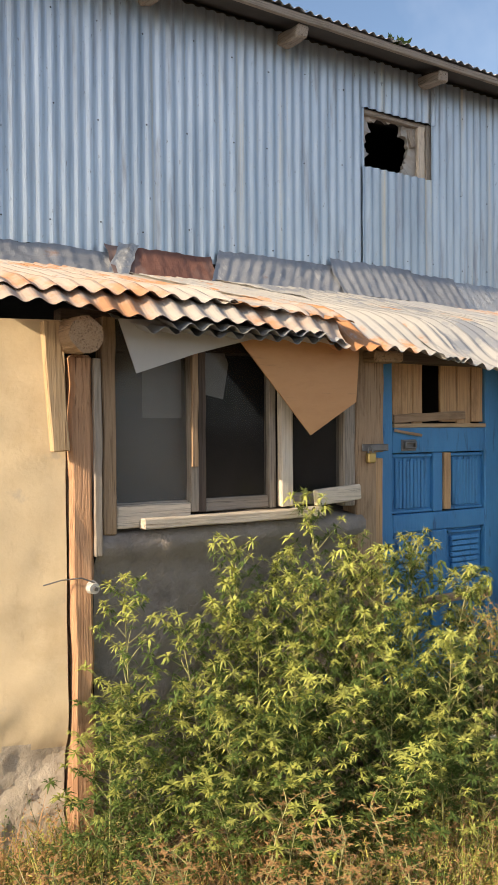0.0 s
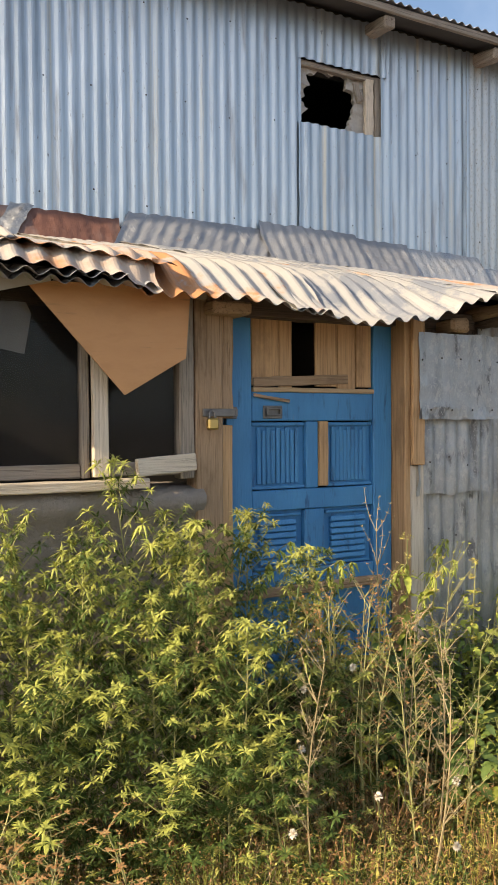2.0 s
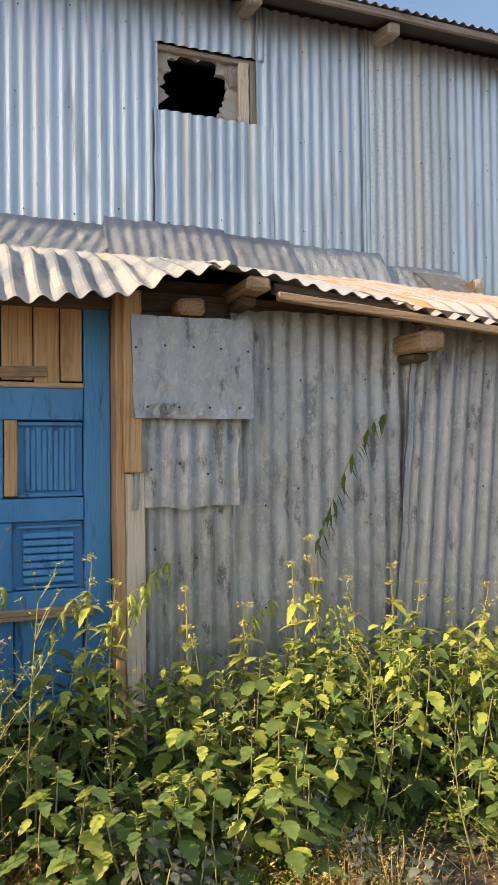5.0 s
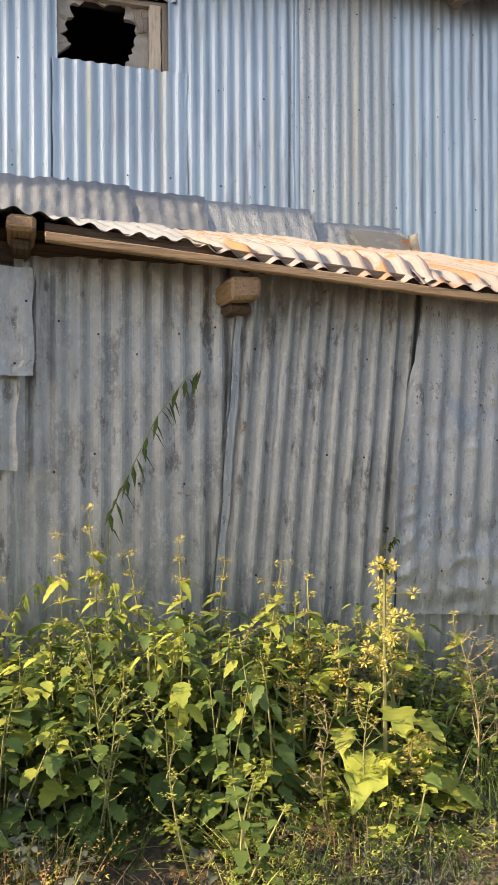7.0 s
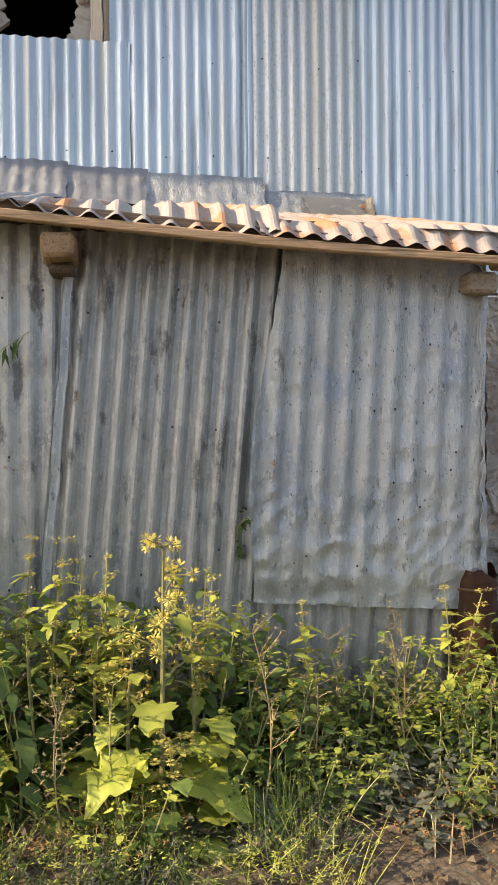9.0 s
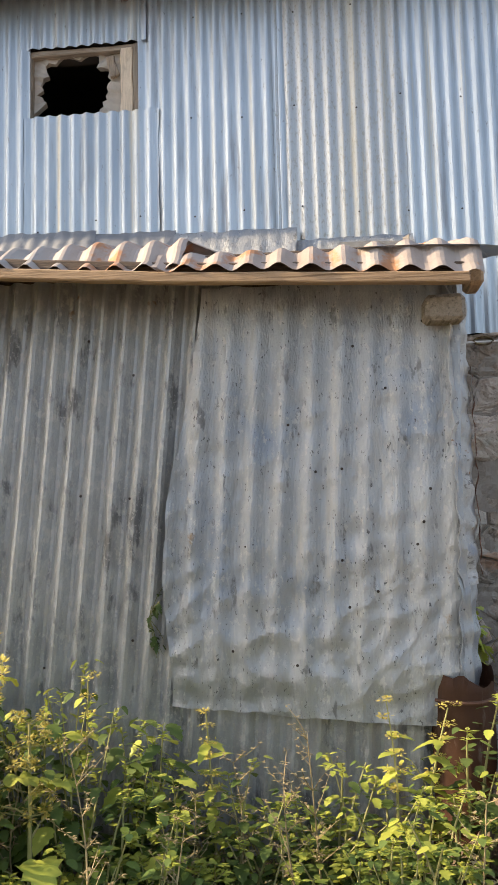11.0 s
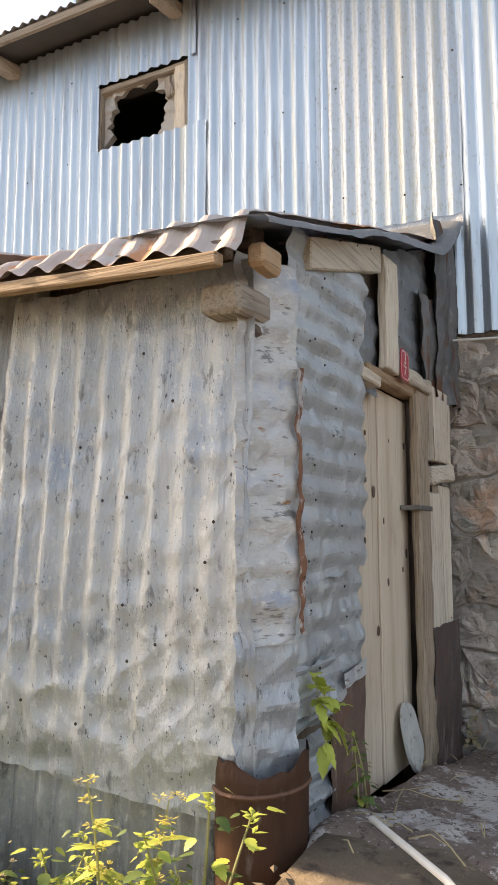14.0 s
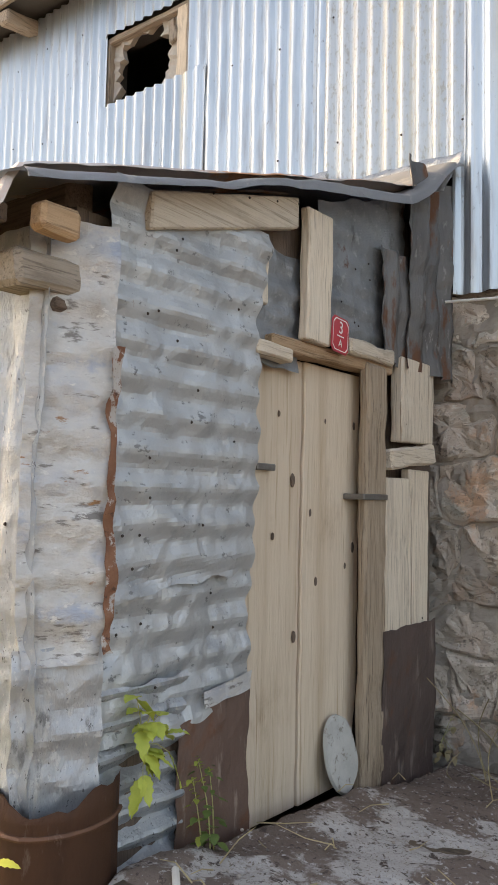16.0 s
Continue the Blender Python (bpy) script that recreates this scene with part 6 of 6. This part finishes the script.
bur = too_fine(burdock(61))
settle_first(bur, 4.68, 1.98, 1.0, 0.4, 0.98)
scatter([burdock(62), burdock(63)], [(4.60, 2.1, 0.9, 0.6), (4.78, 2.12, 0.85, 0.7), (4.50, 2.2, 0.8, 0.6), (4.40, 2.05, 0.6, 0.5), (4.72, 1.85, 0.7, 0.35)])

# climbing shoot against the shed sheets
vine = thing("climbing_shoot", (3.85, 2.5, 0.5), "thin climbing shoot with narrow drooping leaves", "vine")
vp = [(3.86, 2.50, 0.5), (3.88, 2.55, 0.9), (3.96, 2.58, 1.05), (4.06, 2.585, 1.25), (4.16, 2.59, 1.38), (4.25, 2.59, 1.44)]
part("stem", tube(vp, 0.003, 5, 0.5), LEAF["stem"], vine)
bm = bmesh.new()
for k in range(30):
    t = 0.9 + 4.0 * k / 30
    i = int(t)
    q = Vector(vp[i]).lerp(Vector(vp[min(5, i + 1)]), t - i)
    leaf_into(bm, q, (rg.uniform(-0.6, 0.8), -0.25, -0.8), rg.uniform(0.05, 0.085), 0.021, droop=0.3)
part("foliage", bm, LEAF["hemp"], vine)

# white seed clocks on thin stems
def puff(x, y, h):
    p = thing("white_puff_flower", (x, y, ground_z(x, y)), "round whitish seed head on a thin stem", "flower", "white seed heads")
    st, hd = bmesh.new(), bmesh.new()
    stalk_into(st, curve_pts(rg, (x, y, ground_z(x, y) - 0.01), (x + rg.uniform(-0.04, 0.04), y, ground_z(x, y) + h), 0.02, 5), 0.0018, 0.0012, 4)
    c = Vector((x, y, ground_z(x, y) + h))
    for _ in range(60):
        d = Vector((rg.gauss(0, 1), rg.gauss(0, 1), rg.gauss(0, 1))).normalized()
        leaf_into(hd, c + d * 0.002, d, 0.013, 0.006, droop=0)
    part("stem", st, LEAF["stem"], p)
    part("head", hd, LEAF["fluff"], p)


for x, y, h in ((2.1, 1.85, 0.42), (1.98, 1.7, 0.28), (2.28, 1.72, 0.30), (2.52, 1.66, 0.32), (2.32, 1.9, 0.62), (2.2, 2.0, 0.55), (2.72, 1.62, 0.26), (2.95, 1.6, 0.22), (2.45, 1.58, 0.2)):
    puff(x, y, h)


# yellow flowering spires among the weeds
def spire(seed):
    r2 = random.Random(seed)
    p = thing("yellow_spire_weed", (0, 0, 0), "upright weed ending in a yellow-brown flower spike", "weed", "yellow spires")
    st, lf, fl = bmesh.new(), bmesh.new(), bmesh.new()
    main = curve_pts(r2, (0, 0, 0), (r2.uniform(-0.06, 0.06), r2.uniform(-0.06, 0.06), 1.0), 0.03, 12)
    stalk_into(st, main, 0.006, 0.002)
    for k in range(3, 11):
        for _ in range(3):
            a = r2.uniform(0, 6.28)
            broad_leaf_into(lf, main[k], (math.cos(a), math.sin(a), r2.uniform(-0.3, 0.6)), r2.uniform(0.05, 0.10), 0.032, 0.5, 0.08, k)
    for k in range(7, 13):
        for _ in range(3):
            a = r2.uniform(0, 6.28)
            c = main[k] + Vector((math.cos(a), math.sin(a), 0.6)) * r2.uniform(0.005, 0.028)
            for _ in range(14):
                d = Vector((r2.gauss(0, 1), r2.gauss(0, 1), r2.gauss(0, 1))).normalized()
                leaf_into(fl, c + d * 0.007, d, r2.uniform(0.008, 0.016), 0.006, droop=0)
    part("stem", st, LEAF["stem"], p)
    part("foliage", lf, LEAF["lime"], p)
    part("flower_spike", fl, LEAF["yellow"], p, "yellow-brown flower spike")
    return p


scatter([spire(71), spire(72), spire(73)], [(x, y, 1.0, h) for x, y, h in ((3.28, 2.35, 0.8), (3.5, 2.42, 0.72), (3.72, 2.38, 0.86), (3.78, 2.44, 0.94), (3.98, 2.4, 0.78), (4.12, 2.36, 0.82), (4.3, 2.42, 0.74), (4.36, 2.2, 0.76), (4.44, 2.42, 0.66), (4.52, 2.28, 0.7), (4.58, 2.12, 0.56), (4.84, 2.36, 0.6), (3.05, 2.3, 0.84), (2.94, 2.4, 0.9), (5.2, 2.4, 0.5), (5.65, 2.32, 0.55), (5.78, 2.42, 0.52))])


def wall_sprig(at, n, size, seed, mat="lime"):
    r2 = random.Random(seed)
    p = thing("wall_sprig", at, "small green sprig growing from a gap in the tin", "weed", "wall sprigs")
    st, lf = bmesh.new(), bmesh.new()
    for k in range(n):
        a = Vector(at)
        e = a + Vector((r2.uniform(0.0, 0.05), r2.uniform(-0.07, 0.07), r2.uniform(-0.12, 0.12)))
        stalk_into(st, [a, a.lerp(e, 0.5) + Z * 0.01, e], 0.0016, 0.001, 3)
        for _ in range(3):
            broad_leaf_into(lf, a.lerp(e, r2.uniform(0.5, 1)), (r2.uniform(-0.2, 0.6), r2.uniform(-1, 1), r2.uniform(-0.9, 0.5)), size * r2.uniform(0.7, 1.2), size * 0.7, 0.4, 0.1, r2.uniform(0, 9))
    part("stem", st, LEAF["stem"], p)
    part("foliage", lf, LEAF[mat], p)
    too_fine(p)


wall_sprig((5.985, 2.87, 0.60), 9, 0.055, 1)
wall_sprig((4.97, 2.60, 0.72), 10, 0.025, 2, "hemp")
wall_sprig((6.42, 4.50, 0.35), 14, 0.035, 3, "hemp")
wall_sprig((6.0, 4.5, 0.25), 6, 0.03, 4, "straw")


# dead curled leaves and litter on the bare soil
def dead_leaf(x, y, s, a):
    bm = bmesh.new()
    broad_leaf_into(bm, (0, 0, 0), (math.cos(a), math.sin(a), 0.25), s, s * 0.7, 0.1, 0.3, x)
    z = ground_z(x, y)
    bm.transform(Matrix.Translation((x, y, z + 0.02)))
    tagged(link_mesh("dead_leaf", bm, LEAF["dusty"], at=(x, y, z)), "curled dry dead leaf lying on the soil", "leaf", "dead leaves")


for k in range(46):
    dead_leaf(rg.uniform(3.6, 6.0), rg.uniform(1.35, 2.3), rg.uniform(0.05, 0.11), rg.uniform(0, 6.28))

twigs = bmesh.new()
for k in range(330):
    x, y = rg.uniform(5.98, 7.0), rg.uniform(2.6, 4.5)
    if k > 40:
        x, y = rg.uniform(2.5, 6.0), rg.uniform(1.2, 2.5)
    a, ln = rg.uniform(0, 6.28), rg.uniform(0.03, 0.16)
    z = ground_z(x, y) + 0.03
    stalk_into(twigs, [(x, y, z), (x + math.cos(a) * ln * 0.5, y + math.sin(a) * ln * 0.5, z + rg.uniform(0.0, 0.03)), (x + math.cos(a) * ln, y + math.sin(a) * ln, z + rg.uniform(-0.01, 0.03))], 0.0022, 0.0012, 3)
tagged(link_mesh("twig_litter", twigs, LEAF["straw"], at=(5, 2, 0)), "scattered dry twigs and straw on the ground", "litter", kind="stuff")
pebbles = bmesh.new()
for k in range(240):
    x, y = rg.uniform(6.0, 7.4), rg.uniform(2.6, 4.55)
    r = rg.uniform(0.002, 0.007)
    bmesh.ops.create_icosphere(pebbles, subdivisions=1, radius=r, matrix=Matrix.Translation((x, y, ground_z(x, y) + 0.015 + 0.5 * r)) @ Matrix.Diagonal((1, rg.uniform(0.6, 1), rg.uniform(0.5, 0.8), 1)))
tagged(link_mesh("gravel", pebbles, STONE, at=(6.6, 3.5, 0)), "loose pebbles and crumbs on the broken concrete", "gravel", kind="stuff")


# arching shoots with drooping heads before the blue door
def arching_shoot(seed):
    r2 = random.Random(seed)
    p = thing("arching_weed", (0, 0, 0), "arching weed shoot with drooping yellow-green heads", "weed", "arching weeds")
    st, lf = bmesh.new(), bmesh.new()
    pts = [Vector((0.30 * t * t, 0.05 * math.sin(3 * t), 1.0 * t - 0.18 * max(0, t - 0.72) ** 2 * 8)) for t in [k / 12 for k in range(13)]]
    stalk_into(st, pts, 0.004, 0.0015)
    for k in range(4, 13):
        for _ in range(4):
            a = r2.uniform(0, 6.28)
            ln = r2.uniform(0.03, 0.07)
            leaf_into(lf, pts[k], (math.cos(a), math.sin(a), r2.uniform(-0.9, 0.2)), ln, ln * 0.28, droop=0.5)
        if k > 8:
            q = pts[k]
            for m in range(10):
                c = q - Z * 0.008 * m
                for _ in range(3):
                    a = r2.uniform(0, 6.28)
                    leaf_into(lf, c, (math.cos(a), math.sin(a), -0.8), 0.022, 0.009, droop=0.3)
    part("stem", st, LEAF["stem"], p)
    part("foliage", lf, LEAF["lime"], p)
    return p


shoots = [arching_shoot(81), arching_shoot(82)]
for p in shoots:
    too_fine(p)
for k, (x, y, h, turn) in enumerate(((2.12, 2.36, 1.06, 0.1), (2.24, 2.3, 1.0, -0.3), (2.42, 2.36, 0.95, 0.2), (2.70, 2.34, 0.9, 0.3), (2.86, 2.38, 0.92, -0.2), (3.02, 2.42, 0.98, 0.4), (2.58, 2.2, 0.85, 2.9), (4.06, 2.4, 0.82, 2.7), (3.44, 2.4, 0.8, 0.5))):
    place(shoots[k % 2], x, y, 0.9, turn, h)
for p in shoots:
    for o in (*p.children_recursive, p):
        bpy.data.objects.remove(o)

scatter([seed_stalk(44, 1.0, "russet"), seed_stalk(45, 1.0, "russet")], [(rg.uniform(2.28, 2.62), rg.uniform(1.85, 2.15), 1.0, rg.uniform(0.5, 0.82)) for _ in range(13)] + [(rg.uniform(0.5, 1.6), rg.uniform(1.6, 2.0), 1.1, rg.uniform(0.22, 0.4)) for _ in range(26)])

mulch = bmesh.new()
for k in range(1500):
    x, y = rg.uniform(2.6, 6.05), rg.uniform(1.2, 2.55)
    a = rg.uniform(0, 6.28)
    leaf_into(mulch, (x, y, ground_z(x, y) + rg.uniform(0.004, 0.02)), (math.cos(a), math.sin(a), rg.uniform(-0.1, 0.5)), rg.uniform(0.025, 0.07), rg.uniform(0.015, 0.035), droop=0.1, fold=0.3)
tagged(link_mesh("leaf_litter", mulch, LEAF["litter"], at=(4, 2, 0)), "brown dead leaf litter on the soil before the shed", "litter", kind="stuff")

# dry straws lying against the foot of the stone wall
rs = random.Random(77)
straw = thing("dry_straw", (6.25, 4.3, ground_z(6.25, 4.3)), "loose pale dry straws at the foot of the stone wall", "straw")
for k in range(11):
    x, y = rs.uniform(6.04, 6.50), rs.uniform(4.12, 4.42)
    z = ground_z(x, y) - 0.005
    bm = bmesh.new()
    stalk_into(bm, curve_pts(rs, (x, y, z), (x + rs.uniform(-0.28, 0.28), y + rs.uniform(-0.12, 0.03), z + rs.uniform(0.06, 0.36)), 0.07, 7), 0.0026, 0.0018, 4)
    part("stalk", bm, LEAF["straw"], straw)

# dry clump of roots and straw stuck under the cladding
rn = random.Random(91)
clump = thing("dry_clump", (6.415, 4.55, 1.972), "dry brown clump of roots stuck above the stone wall", "clump")
for k in range(16):
    c = Vector((6.415, 4.55, 1.972))
    a, b = rn.uniform(0, 6.28), rn.uniform(0, 6.28)
    bm = bmesh.new()
    stalk_into(bm, [c + Vector((0.055 * math.cos(a + q * 0.9), 0.018 * math.sin(b + q), 0.022 * math.sin(a + q * 0.9))) for q in range(6)], 0.0035, 0.002, 4)
    part("root", bm, LEAF["litter"] if k % 3 else LEAF["straw"], clump)
